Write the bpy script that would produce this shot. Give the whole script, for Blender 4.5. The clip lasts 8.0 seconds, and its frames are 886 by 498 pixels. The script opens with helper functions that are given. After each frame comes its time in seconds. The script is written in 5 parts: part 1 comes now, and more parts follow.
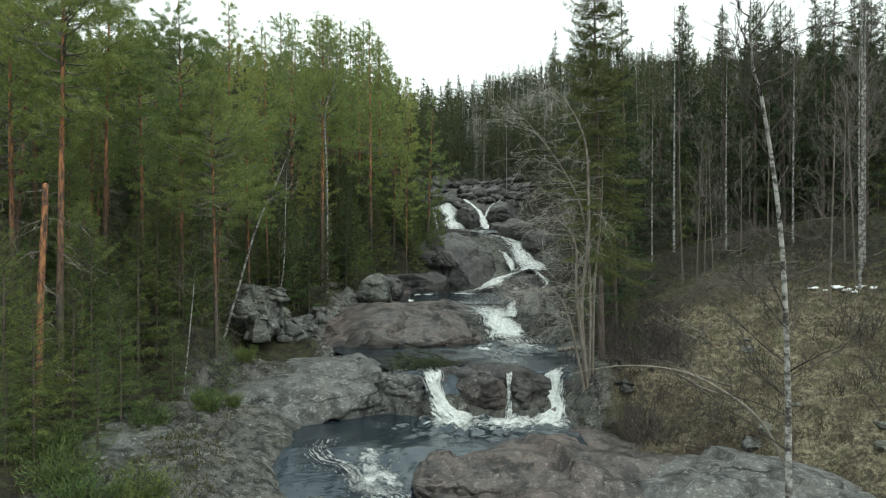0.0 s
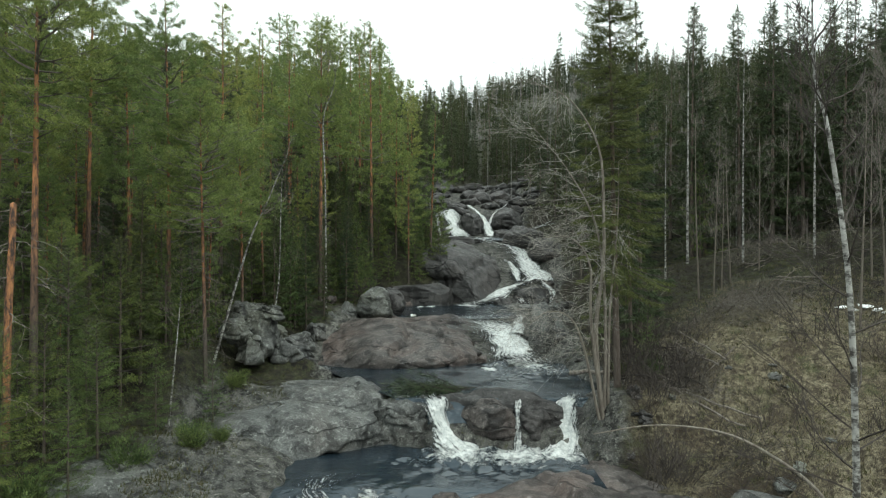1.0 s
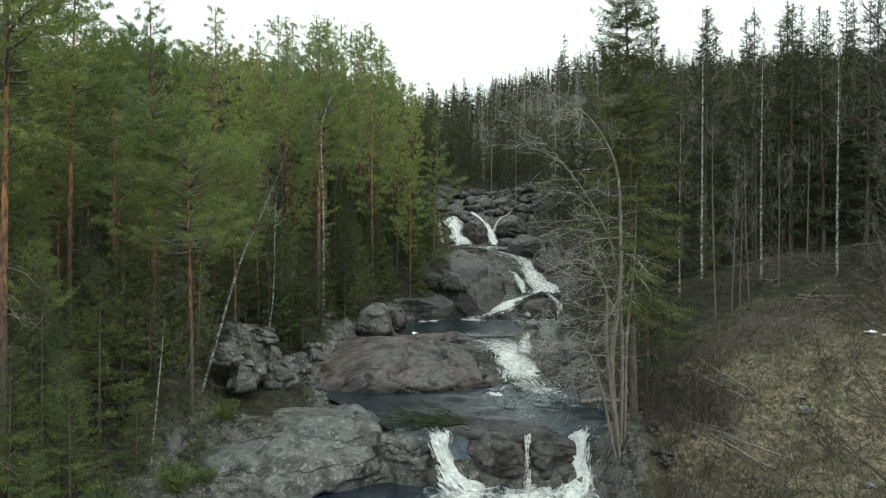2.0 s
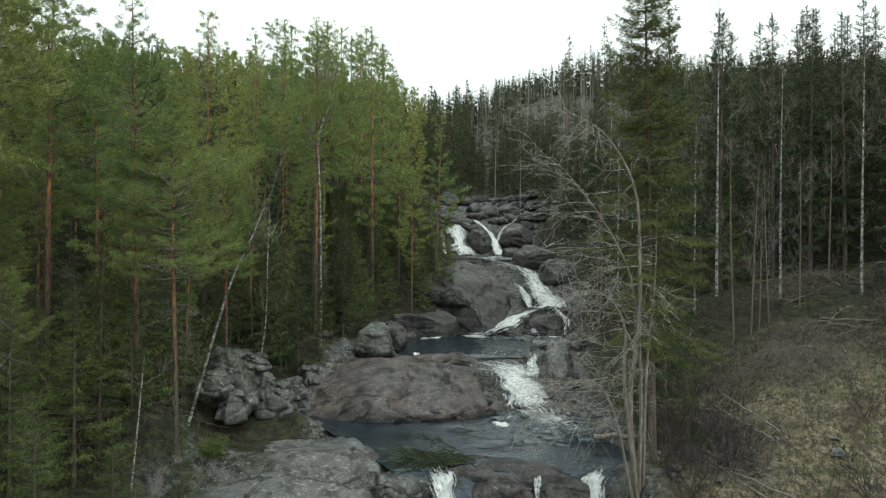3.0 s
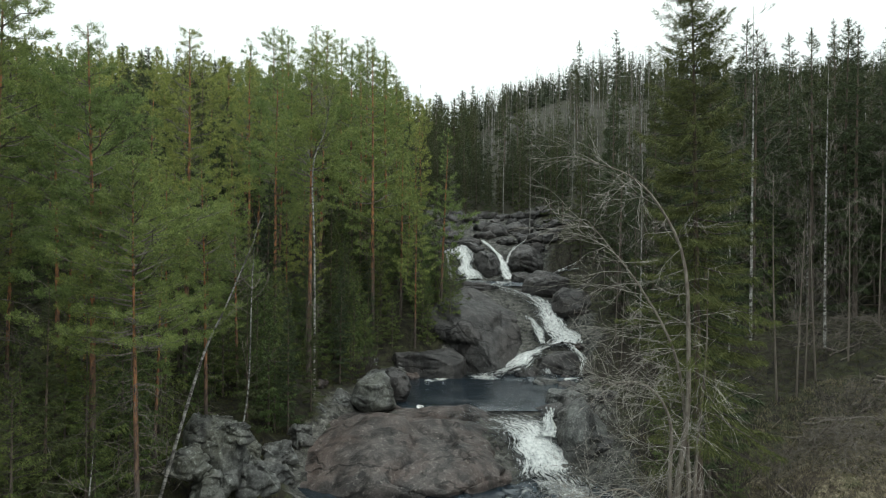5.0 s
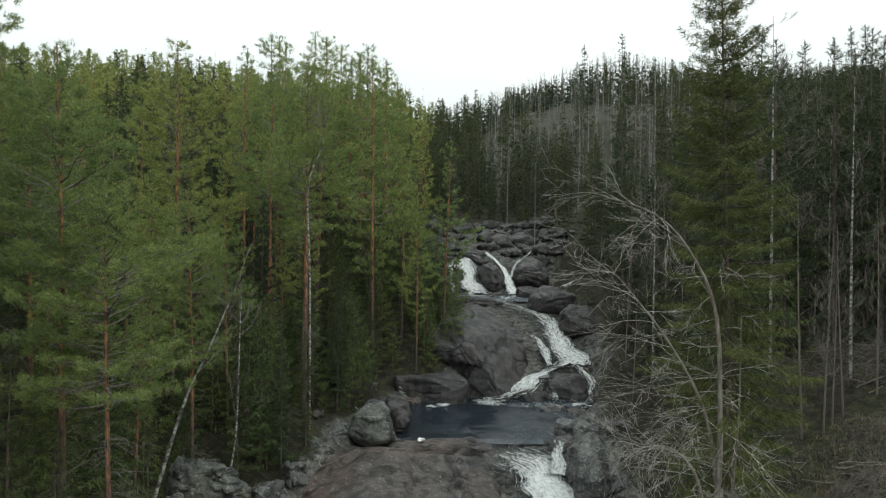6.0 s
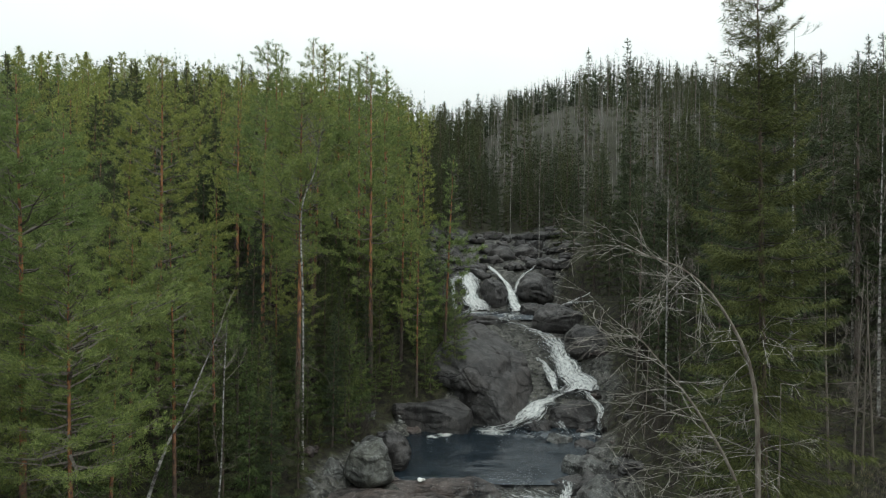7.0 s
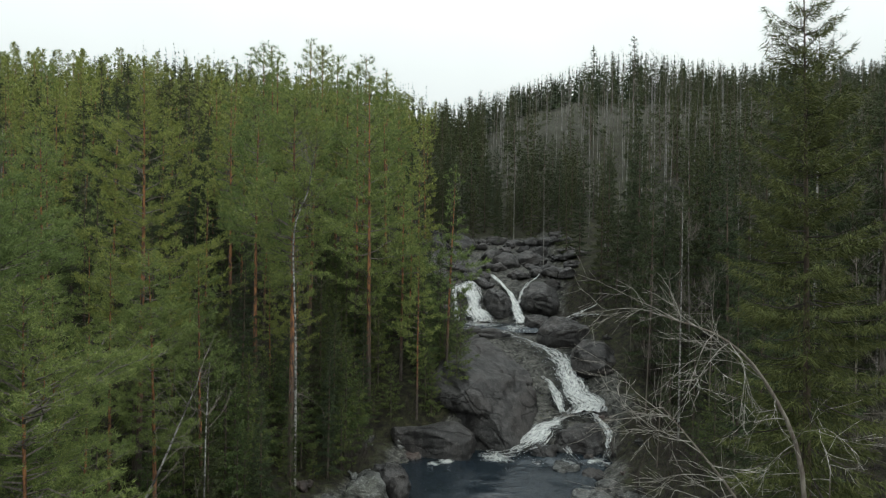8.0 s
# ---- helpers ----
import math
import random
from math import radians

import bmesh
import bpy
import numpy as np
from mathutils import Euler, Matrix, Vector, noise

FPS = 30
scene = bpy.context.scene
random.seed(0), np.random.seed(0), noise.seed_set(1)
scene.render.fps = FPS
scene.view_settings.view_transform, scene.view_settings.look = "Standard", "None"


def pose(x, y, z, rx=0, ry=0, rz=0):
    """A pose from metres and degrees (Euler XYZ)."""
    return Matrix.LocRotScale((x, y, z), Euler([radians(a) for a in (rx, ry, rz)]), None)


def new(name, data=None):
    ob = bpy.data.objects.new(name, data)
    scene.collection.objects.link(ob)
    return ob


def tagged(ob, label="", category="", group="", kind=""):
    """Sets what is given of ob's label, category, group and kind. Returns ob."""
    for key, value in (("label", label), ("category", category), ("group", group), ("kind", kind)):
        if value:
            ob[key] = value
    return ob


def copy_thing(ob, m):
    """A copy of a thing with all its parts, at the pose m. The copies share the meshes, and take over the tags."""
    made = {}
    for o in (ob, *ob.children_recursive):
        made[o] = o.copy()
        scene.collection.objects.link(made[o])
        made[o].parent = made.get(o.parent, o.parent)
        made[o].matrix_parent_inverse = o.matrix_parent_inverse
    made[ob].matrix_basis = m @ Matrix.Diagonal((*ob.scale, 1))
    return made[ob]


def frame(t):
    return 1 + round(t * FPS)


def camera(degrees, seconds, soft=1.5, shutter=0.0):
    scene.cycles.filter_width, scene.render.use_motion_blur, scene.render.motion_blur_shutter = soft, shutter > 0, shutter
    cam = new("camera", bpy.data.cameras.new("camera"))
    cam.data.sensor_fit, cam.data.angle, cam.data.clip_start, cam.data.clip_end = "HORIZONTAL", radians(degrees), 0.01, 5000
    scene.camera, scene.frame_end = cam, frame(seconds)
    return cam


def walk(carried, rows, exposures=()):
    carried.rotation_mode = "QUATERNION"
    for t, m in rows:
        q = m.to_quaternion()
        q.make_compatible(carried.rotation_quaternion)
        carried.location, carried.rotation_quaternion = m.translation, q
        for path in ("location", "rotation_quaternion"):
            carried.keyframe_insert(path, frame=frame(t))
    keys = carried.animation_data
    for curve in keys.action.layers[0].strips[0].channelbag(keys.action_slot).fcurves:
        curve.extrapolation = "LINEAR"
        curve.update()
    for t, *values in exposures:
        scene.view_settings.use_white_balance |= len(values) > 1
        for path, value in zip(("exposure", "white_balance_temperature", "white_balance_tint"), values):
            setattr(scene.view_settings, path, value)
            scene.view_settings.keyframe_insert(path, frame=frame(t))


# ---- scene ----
cam = camera(68.6, 8.0, soft=1.2)
METRES, EYE, TILT, LEAN, TURN = 20.0, 10.0, 0.0, 0.0, 0.0
ROWS = [
    (0.0, 0.0, 0.0, 0.0, 0.0, 0.0, -0.0),
    (0.5, -0.0027, 0.0549, 0.0208, 0.1, 0.02, 0.0),
    (1.0, -0.0044, 0.1096, 0.0448, 0.21, 0.02, -0.01),
    (1.5, -0.0068, 0.1632, 0.0703, 0.31, 0.02, -0.02),
    (3.0, -0.0146, 0.3245, 0.1526, 0.55, 0.02, -0.29),
    (3.5, -0.0168, 0.3761, 0.1843, 0.64, 0.03, -0.31),
    (4.0, -0.0193, 0.4283, 0.2161, 0.73, 0.04, -0.34),
    (4.5, -0.0226, 0.4813, 0.2478, 0.82, 0.03, -0.4),
    (6.0, -0.0292, 0.6419, 0.3455, 1.12, 0.1, -0.52),
    (6.5, -0.0308, 0.697, 0.3841, 1.19, 0.11, -0.54),
    (7.0, -0.032, 0.7516, 0.4233, 1.26, 0.07, -0.58),
    (7.5, -0.0343, 0.806, 0.463, 1.32, -0.08, -0.63),
    (8.0, -0.0357, 0.8604, 0.5022, 1.4, -0.52, -0.71),
]
walk(cam, [(t, pose(0, 0, EYE, TILT, LEAN, TURN) @ pose(METRES * x, METRES * y, METRES * z, 90 + pitch, roll, yaw)) for t, x, y, z, yaw, pitch, roll in ROWS],
     exposures=[(0.0, 0.18, 6500, 0), (4.0, 0.04, 6500, 3), (8.0, -0.27, 6500, 6)])

# ---- light: a bright overcast sky and a weak, very wide sun ----
SUN_HEIGHT, SUN_TURN, ZENITH = 50.0, 140.0, 2.4
world = bpy.data.worlds.new("overcast_sky")
scene.world = world
world.use_nodes = True
wn = world.node_tree.nodes
wl = world.node_tree.links
wn.clear()
sky = wn.new("ShaderNodeTexSky")
sky.sky_type = "NISHITA"
sky.sun_disc = False
sky.sun_elevation, sky.sun_rotation = radians(SUN_HEIGHT), radians(SUN_TURN)
sky.dust_density, sky.air_density = 4.0, 1.0
cloud = wn.new("ShaderNodeTexNoise")
cloud.inputs["Scale"].default_value, cloud.inputs["Detail"].default_value = 1.6, 5
cloud_ramp = wn.new("ShaderNodeValToRGB")
cloud_ramp.color_ramp.elements[0].position, cloud_ramp.color_ramp.elements[0].color = 0.3, (8.6, 9.2, 9.4, 1)
cloud_ramp.color_ramp.elements[1].position, cloud_ramp.color_ramp.elements[1].color = 0.75, (10.4, 10.8, 10.6, 1)
coords = wn.new("ShaderNodeTexCoord")
height = wn.new("ShaderNodeSeparateXYZ")
wl.new(coords.outputs["Generated"], height.inputs[0])
lift = wn.new("ShaderNodeMapRange")
lift.inputs["From Min"].default_value, lift.inputs["From Max"].default_value = 0.12, 1.0
lift.inputs["To Min"].default_value, lift.inputs["To Max"].default_value = 1.0, ZENITH
wl.new(height.outputs["Z"], lift.inputs["Value"])
brighter = wn.new("ShaderNodeVectorMath")
brighter.operation = "SCALE"
overcast = wn.new("ShaderNodeMix")
overcast.data_type = "RGBA"
overcast.inputs[0].default_value = 0.9
wl.new(cloud.outputs["Fac"], cloud_ramp.inputs["Fac"])
wl.new(sky.outputs["Color"], overcast.inputs[6])
wl.new(cloud_ramp.outputs["Color"], brighter.inputs[0])
wl.new(lift.outputs["Result"], brighter.inputs["Scale"])
wl.new(brighter.outputs["Vector"], overcast.inputs[7])
back = wn.new("ShaderNodeBackground")
back.inputs["Strength"].default_value = 0.105
wout = wn.new("ShaderNodeOutputWorld")
wl.new(overcast.outputs[2], back.inputs["Color"])
wl.new(back.outputs["Background"], wout.inputs["Surface"])
sun_data = bpy.data.lights.new("sun", "SUN")
sun_data.energy, sun_data.angle, sun_data.color = 0.7, radians(30), (1.0, 0.97, 0.91)
sun = new("sun", sun_data)
sun.matrix_world = pose(0, 0, 60, 90 - SUN_HEIGHT, 0, 180 - SUN_TURN)


# ---- noise and mesh helpers ----
def hashed(i, j, k, seed):
    h = (i * 374761393 + j * 668265263 + k * 1274126177 + seed * 974711) & 0xFFFFFFFF
    h = ((h ^ (h >> 13)) * 1274126177) & 0xFFFFFFFF
    return ((h ^ (h >> 16)) & 0xFFFF) / 32767.5 - 1.0


def soft_noise(p, seed=0):
    p = np.asarray(p, float)
    c = np.floor(p).astype(np.int64)
    f = p - c
    f = f * f * (3 - 2 * f)
    total = 0.0
    for a in (0, 1):
        for b in (0, 1):
            for g in (0, 1):
                w = (f[:, 0] if a else 1 - f[:, 0]) * (f[:, 1] if b else 1 - f[:, 1]) * (f[:, 2] if g else 1 - f[:, 2])
                total = total + w * hashed(c[:, 0] + a, c[:, 1] + b, c[:, 2] + g, seed)
    return total


def fbm(p, octaves=4, seed=0, gain=0.5):
    total, amp = 0.0, 1.0
    for o in range(octaves):
        total = total + amp * soft_noise(np.asarray(p) * 2.03 ** o + 17.3 * o, seed + o)
        amp *= gain
    return total


class Geo:
    """Vertices and faces gathered for one mesh."""

    def __init__(self):
        self.v, self.f, self.n, self.slots = [], [], 0, []

    def add(self, verts, faces, slot=0):
        self.slots.append(slot)
        self.v.append(np.asarray(verts, float))
        self.f.append(np.asarray(faces, int) + self.n)
        self.n += len(verts)

    def tube(self, pts, radii, sides=6, cap=True):
        pts, radii = np.asarray(pts, float), np.asarray(radii, float)
        d = np.gradient(pts, axis=0)
        d /= np.linalg.norm(d, axis=1)[:, None] + 1e-9
        ref = np.where(np.abs(d[:, 2:3]) > 0.9, [[1.0, 0, 0]], [[0, 0, 1.0]])
        u = np.cross(d, ref)
        u /= np.linalg.norm(u, axis=1)[:, None] + 1e-9
        w = np.cross(d, u)
        ang = np.linspace(0, 2 * np.pi, sides, endpoint=False)
        ring = pts[:, None] + radii[:, None, None] * (np.cos(ang)[None, :, None] * u[:, None] + np.sin(ang)[None, :, None] * w[:, None])
        n = len(pts)
        verts = ring.reshape(-1, 3)
        i = np.arange(n - 1)[:, None] * sides
        j = np.arange(sides)[None, :]
        j2 = (j + 1) % sides
        quads = np.stack([i + j, i + j2, i + sides + j2, i + sides + j], -1).reshape(-1, 4)
        tris = np.concatenate([quads[:, [0, 1, 2]], quads[:, [0, 2, 3]]])
        if cap:
            verts = np.concatenate([verts, pts[-1:] + d[-1:] * radii[-1] * 0.5])
            top = (n - 1) * sides
            tris = np.concatenate([tris, np.stack([top + j[0], top + j2[0], np.full(sides, n * sides)], -1)])
        self.add(verts, tris)

    def blades(self, base, way, length, width, rng):
        """Thin triangles from base along way."""
        base, way = np.asarray(base), np.asarray(way)
        way = way / (np.linalg.norm(way, axis=1)[:, None] + 1e-9)
        side = np.cross(way, rng.normal(size=way.shape))
        side /= np.linalg.norm(side, axis=1)[:, None] + 1e-9
        n = len(base)
        L = np.broadcast_to(length, n)[:, None]
        W = np.broadcast_to(width, n)[:, None]
        v = np.stack([base - side * W * 0.5, base + side * W * 0.5, base + way * L], 1).reshape(-1, 3)
        self.add(v, np.arange(3 * n).reshape(-1, 3))

    def leaves(self, base, way, length, width, rng):
        """Narrow diamonds, widest in the middle."""
        base, way = np.asarray(base), np.asarray(way)
        way = way / (np.linalg.norm(way, axis=1)[:, None] + 1e-9)
        side = np.cross(way, rng.normal(size=way.shape))
        side /= np.linalg.norm(side, axis=1)[:, None] + 1e-9
        n = len(base)
        L = np.broadcast_to(length, n)[:, None]
        W = np.broadcast_to(width, n)[:, None]
        mid = base + way * L * 0.45
        v = np.stack([base, mid - side * W * 0.5, base + way * L, mid + side * W * 0.5], 1).reshape(-1, 3)
        k = np.arange(n)[:, None] * 4
        self.add(v, np.concatenate([k + [[0, 1, 2]], k + [[0, 2, 3]]]))

    def mesh(self, name, material, smooth=False):
        me = bpy.data.meshes.new(name)
        v, f = np.concatenate(self.v), np.concatenate(self.f)
        me.vertices.add(len(v))
        me.vertices.foreach_set("co", v.ravel())
        k = f.shape[1]
        me.loops.add(f.size)
        me.loops.foreach_set("vertex_index", f.ravel().astype(np.int32))
        me.polygons.add(len(f))
        me.polygons.foreach_set("loop_start", np.arange(0, f.size, k, dtype=np.int32))
        me.polygons.foreach_set("use_smooth", np.full(len(f), smooth))
        me.update(calc_edges=True)
        if isinstance(material, (list, tuple)):
            for m in material:
                me.materials.append(m)
            me.polygons.foreach_set("material_index", np.concatenate([np.full(len(q), k, np.int32) for q, k in zip(self.f, self.slots)]))
        else:
            me.materials.append(material)
        return me


def part(name, geo, material, parent=None, label="", smooth=False):
    ob = new(name, geo.mesh(name, material, smooth))
    if parent is not None:
        ob.parent = parent
    return tagged(ob, label)


def float_layer(me, name, values):
    layer = me.attributes.new(name, "FLOAT", "POINT")
    layer.data.foreach_set("value", np.asarray(values, np.float32))


def unit(a):
    a = np.asarray(a, float)
    return a / (np.linalg.norm(a, axis=-1, keepdims=True) + 1e-9)


# ---- materials ----
def material(name):
    m = bpy.data.materials.new(name)
    m.use_nodes = True
    m.node_tree.nodes.clear()
    return m, m.node_tree.nodes, m.node_tree.links


def noise_node(n, l, scale, detail=6, rough=0.6, vec=None, stretch=None):
    t = n.new("ShaderNodeTexNoise")
    t.inputs["Scale"].default_value, t.inputs["Detail"].default_value, t.inputs["Roughness"].default_value = scale, detail, rough
    if vec is not None:
        if stretch:
            mp = n.new("ShaderNodeMapping")
            mp.inputs["Scale"].default_value = stretch
            l.new(vec, mp.inputs["Vector"])
            vec = mp.outputs["Vector"]
        l.new(vec, t.inputs["Vector"])
    return t.outputs["Fac"]


def ramp(n, l, fac, stops):
    r = n.new("ShaderNodeValToRGB")
    e = r.color_ramp.elements
    while len(e) < len(stops):
        e.new(0.5)
    for el, (p, c) in zip(e, stops):
        el.position, el.color = p, (*c, 1) if len(c) == 3 else c
    l.new(fac, r.inputs["Fac"])
    return r.outputs["Color"]


def mixed(n, l, fac, a, b, blend="MIX"):
    m = n.new("ShaderNodeMix")
    m.data_type, m.blend_type = "RGBA", blend
    for sock, val in ((m.inputs[0], fac), (m.inputs[6], a), (m.inputs[7], b)):
        if isinstance(val, bpy.types.NodeSocket):
            l.new(val, sock)
        else:
            sock.default_value = val if isinstance(val, (int, float)) else (*val, 1)
    return m.outputs[2]


def finish(n, l, colour, rough=0.8, bump=None, bump_size=0.02, bump_strength=0.6, translucent=0.0, specular=0.4):
    p = n.new("ShaderNodeBsdfPrincipled")
    out = n.new("ShaderNodeOutputMaterial")
    if isinstance(colour, bpy.types.NodeSocket):
        l.new(colour, p.inputs["Base Color"])
    else:
        p.inputs["Base Color"].default_value = (*colour, 1)
    if isinstance(rough, bpy.types.NodeSocket):
        l.new(rough, p.inputs["Roughness"])
    else:
        p.inputs["Roughness"].default_value = rough
    p.inputs["Specular IOR Level"].default_value = specular
    if bump is not None:
        b = n.new("ShaderNodeBump")
        b.inputs["Distance"].default_value, b.inputs["Strength"].default_value = bump_size, bump_strength
        l.new(bump, b.inputs["Height"])
        l.new(b.outputs["Normal"], p.inputs["Normal"])
    surface = p.outputs["BSDF"]
    if translucent:
        tr = n.new("ShaderNodeBsdfTranslucent")
        l.new(colour, tr.inputs["Color"])
        mx = n.new("ShaderNodeMixShader")
        mx.inputs["Fac"].default_value = translucent
        l.new(surface, mx.inputs[1])
        l.new(tr.outputs["BSDF"], mx.inputs[2])
        surface = mx.outputs["Shader"]
    l.new(surface, out.inputs["Surface"])
    return p


def foliage(name, dark, mid, light, translucent=0.25):
    m, n, l = material(name)
    island = n.new("ShaderNodeNewGeometry").outputs["Random Per Island"]
    tree = n.new("ShaderNodeObjectInfo").outputs["Random"]
    coords = n.new("ShaderNodeTexCoord").outputs["Object"]
    col = ramp(n, l, island, [(0.0, dark), (0.5, mid), (1.0, light)])
    clump = noise_node(n, l, 1.6, 4, 0.65, coords)
    col = mixed(n, l, ramp(n, l, clump, [(0.35, (0, 0, 0)), (0.7, (0.6, 0.6, 0.6))]), col, light)
    tint = ramp(n, l, tree, [(0.0, (0.74, 0.82, 0.84)), (0.35, (0.86, 0.92, 0.9)), (0.7, (1, 1, 0.94)), (1.0, (1.14, 1.05, 0.88))])
    col = mixed(n, l, 1.0, col, tint, "MULTIPLY")
    finish(n, l, col, 0.7, translucent=translucent, specular=0.15)
    return m


def bark(name, low, high, change, blotch, scale=9.0, rough=0.9):
    """Bark that turns from one colour at the base to another above."""
    m, n, l = material(name)
    coords = n.new("ShaderNodeTexCoord").outputs["Object"]
    sep = n.new("ShaderNodeSeparateXYZ")
    l.new(coords, sep.inputs[0])
    big = noise_node(n, l, 1.2, 3, 0.6, coords)
    mr = n.new("ShaderNodeMapRange")
    mr.inputs["From Min"].default_value, mr.inputs["From Max"].default_value = change[0], change[1]
    l.new(sep.outputs["Z"], mr.inputs["Value"])
    fac = n.new("ShaderNodeMath")
    fac.operation = "MULTIPLY_ADD"
    l.new(big, fac.inputs[0])
    fac.inputs[1].default_value = 0.5
    l.new(mr.outputs["Result"], fac.inputs[2])
    sub = n.new("ShaderNodeMath")
    sub.operation, sub.use_clamp = "SUBTRACT", True
    l.new(fac.outputs[0], sub.inputs[0])
    sub.inputs[1].default_value = 0.25
    fine = noise_node(n, l, scale, 6, 0.7, coords, (1, 1, 0.25))
    col = mixed(n, l, sub.outputs[0], low, high)
    col = mixed(n, l, ramp(n, l, fine, [(0.4, (0, 0, 0)), (0.62, (1, 1, 1))]), blotch, col)
    finish(n, l, col, rough, fine, 0.02, 0.8, specular=0.2)
    return m


def birch_bark(name, white, dark):
    m, n, l = material(name)
    coords = n.new("ShaderNodeTexCoord").outputs["Object"]
    marks = noise_node(n, l, 5.0, 5, 0.7, coords, (0.8, 0.8, 1.3))
    patch = noise_node(n, l, 1.4, 4, 0.7, coords)
    col = ramp(n, l, marks, [(0.42, dark), (0.56, white)])
    col = mixed(n, l, ramp(n, l, patch, [(0.47, (0, 0, 0)), (0.62, (0.75, 0.75, 0.75))]), col, dark)
    finish(n, l, col, 0.75, marks, 0.01, 0.5, specular=0.25)
    return m


def rock_material(name, base, dark, warm, lichen, lichen_amount):
    """Ice-worn bedrock: broad tones, fine grain, lichen specks and a few broken joints."""
    m, n, l = material(name)
    coords = n.new("ShaderNodeNewGeometry").outputs["Position"]
    big = noise_node(n, l, 0.32, 5, 0.6, coords)
    mid = noise_node(n, l, 1.0, 9, 0.7, coords, (1, 1, 2.2))
    seep = noise_node(n, l, 0.9, 5, 0.65, coords, (1.3, 1.3, 0.25))
    fine = noise_node(n, l, 11.0, 8, 0.75, coords)
    spots = noise_node(n, l, 4.6, 10, 0.8, coords)
    speck = noise_node(n, l, 26.0, 4, 0.7, coords)
    pale = tuple(min(1, c * 1.7) for c in base)
    col = ramp(n, l, mid, [(0.41, dark), (0.47, base), (0.54, tuple(min(1, c * 1.3) for c in base)), (0.61, pale)])
    col = mixed(n, l, ramp(n, l, big, [(0.44, (0, 0, 0)), (0.62, (0.8, 0.8, 0.8))]), col, warm)
    col = mixed(n, l, 0.7, col, ramp(n, l, fine, [(0.36, (0.3, 0.3, 0.3)), (0.5, (1, 1, 1)), (0.64, (1.7, 1.7, 1.7))]), "MULTIPLY")
    col = mixed(n, l, ramp(n, l, spots, [(lichen_amount, (0, 0, 0)), (lichen_amount + 0.06, (0.75, 0.75, 0.75))]), col, lichen)
    col = mixed(n, l, ramp(n, l, speck, [(0.60, (0, 0, 0)), (0.66, (0.6, 0.6, 0.6))]), col, lichen)
    col = mixed(n, l, 0.9, col, ramp(n, l, seep, [(0.5, (1, 1, 1)), (0.58, (0.42, 0.42, 0.43))]), "MULTIPLY")
    wob = n.new("ShaderNodeTexNoise")
    wob.inputs["Scale"].default_value, wob.inputs["Detail"].default_value = 0.7, 6
    l.new(coords, wob.inputs["Vector"])
    warp = n.new("ShaderNodeVectorMath")
    warp.operation = "MULTIPLY_ADD"
    l.new(wob.outputs["Color"], warp.inputs[0])
    warp.inputs[1].default_value = (1.6, 1.6, 1.6)
    l.new(coords, warp.inputs[2])
    bed = n.new("ShaderNodeMapping")
    bed.inputs["Scale"].default_value = (0.42, 0.9, 2.2)
    bed.inputs["Rotation"].default_value = (0.12, 0.1, 0.5)
    l.new(warp.outputs["Vector"], bed.inputs["Vector"])
    cell = n.new("ShaderNodeTexVoronoi")
    cell.feature = "DISTANCE_TO_EDGE"
    cell.inputs["Scale"].default_value = 0.33
    l.new(bed.outputs["Vector"], cell.inputs["Vector"])
    joint = ramp(n, l, cell.outputs["Distance"], [(0.0, (0.05, 0.05, 0.05)), (0.015, (0.3, 0.3, 0.3)), (0.035, (1, 1, 1))])
    broken = noise_node(n, l, 0.5, 4, 0.6, coords)
    joint = mixed(n, l, ramp(n, l, broken, [(0.42, (0, 0, 0)), (0.5, (0.95, 0.95, 0.95))]), (1, 1, 1), joint)
    col = mixed(n, l, 0.9, col, joint, "MULTIPLY")
    grain = n.new("ShaderNodeMath")
    grain.operation = "MULTIPLY_ADD"
    l.new(mid, grain.inputs[0])
    grain.inputs[1].default_value = 1.6
    l.new(fine, grain.inputs[2])
    relief = n.new("ShaderNodeMath")
    relief.operation = "ADD"
    l.new(grain.outputs[0], relief.inputs[0])
    l.new(joint, relief.inputs[1])
    rough = ramp(n, l, mid, [(0.4, (0.42, 0.42, 0.42)), (0.6, (0.72, 0.72, 0.72))])
    finish(n, l, col, rough, relief.outputs[0], 0.06, 0.8, specular=0.4)
    return m


NEEDLE_PINE = foliage("pine_needles", (0.045, 0.064, 0.026), (0.145, 0.186, 0.07), (0.3, 0.352, 0.118), 0.28)
NEEDLE_SPRUCE = foliage("spruce_needles", (0.018, 0.027, 0.016), (0.04, 0.056, 0.029), (0.085, 0.1, 0.048), 0.12)
NEEDLE_MOSSY = foliage("mossy_spruce_needles", (0.034, 0.04, 0.016), (0.084, 0.094, 0.033), (0.165, 0.17, 0.06), 0.18)
NEEDLE_YOUNG = foliage("young_needles", (0.03, 0.048, 0.021), (0.068, 0.1, 0.038), (0.15, 0.185, 0.062), 0.2)
BARK_PINE = bark("pine_bark", (0.105, 0.092, 0.08), (0.4, 0.185, 0.085), (2.5, 6.5), (0.06, 0.045, 0.04))
BARK_SPRUCE = bark("spruce_bark", (0.13, 0.11, 0.095), (0.15, 0.115, 0.09), (2.0, 8.0), (0.07, 0.055, 0.048))
BARK_GREY = bark("grey_birch_bark", (0.15, 0.146, 0.138), (0.32, 0.315, 0.3), (2.0, 9.0), (0.07, 0.062, 0.056))
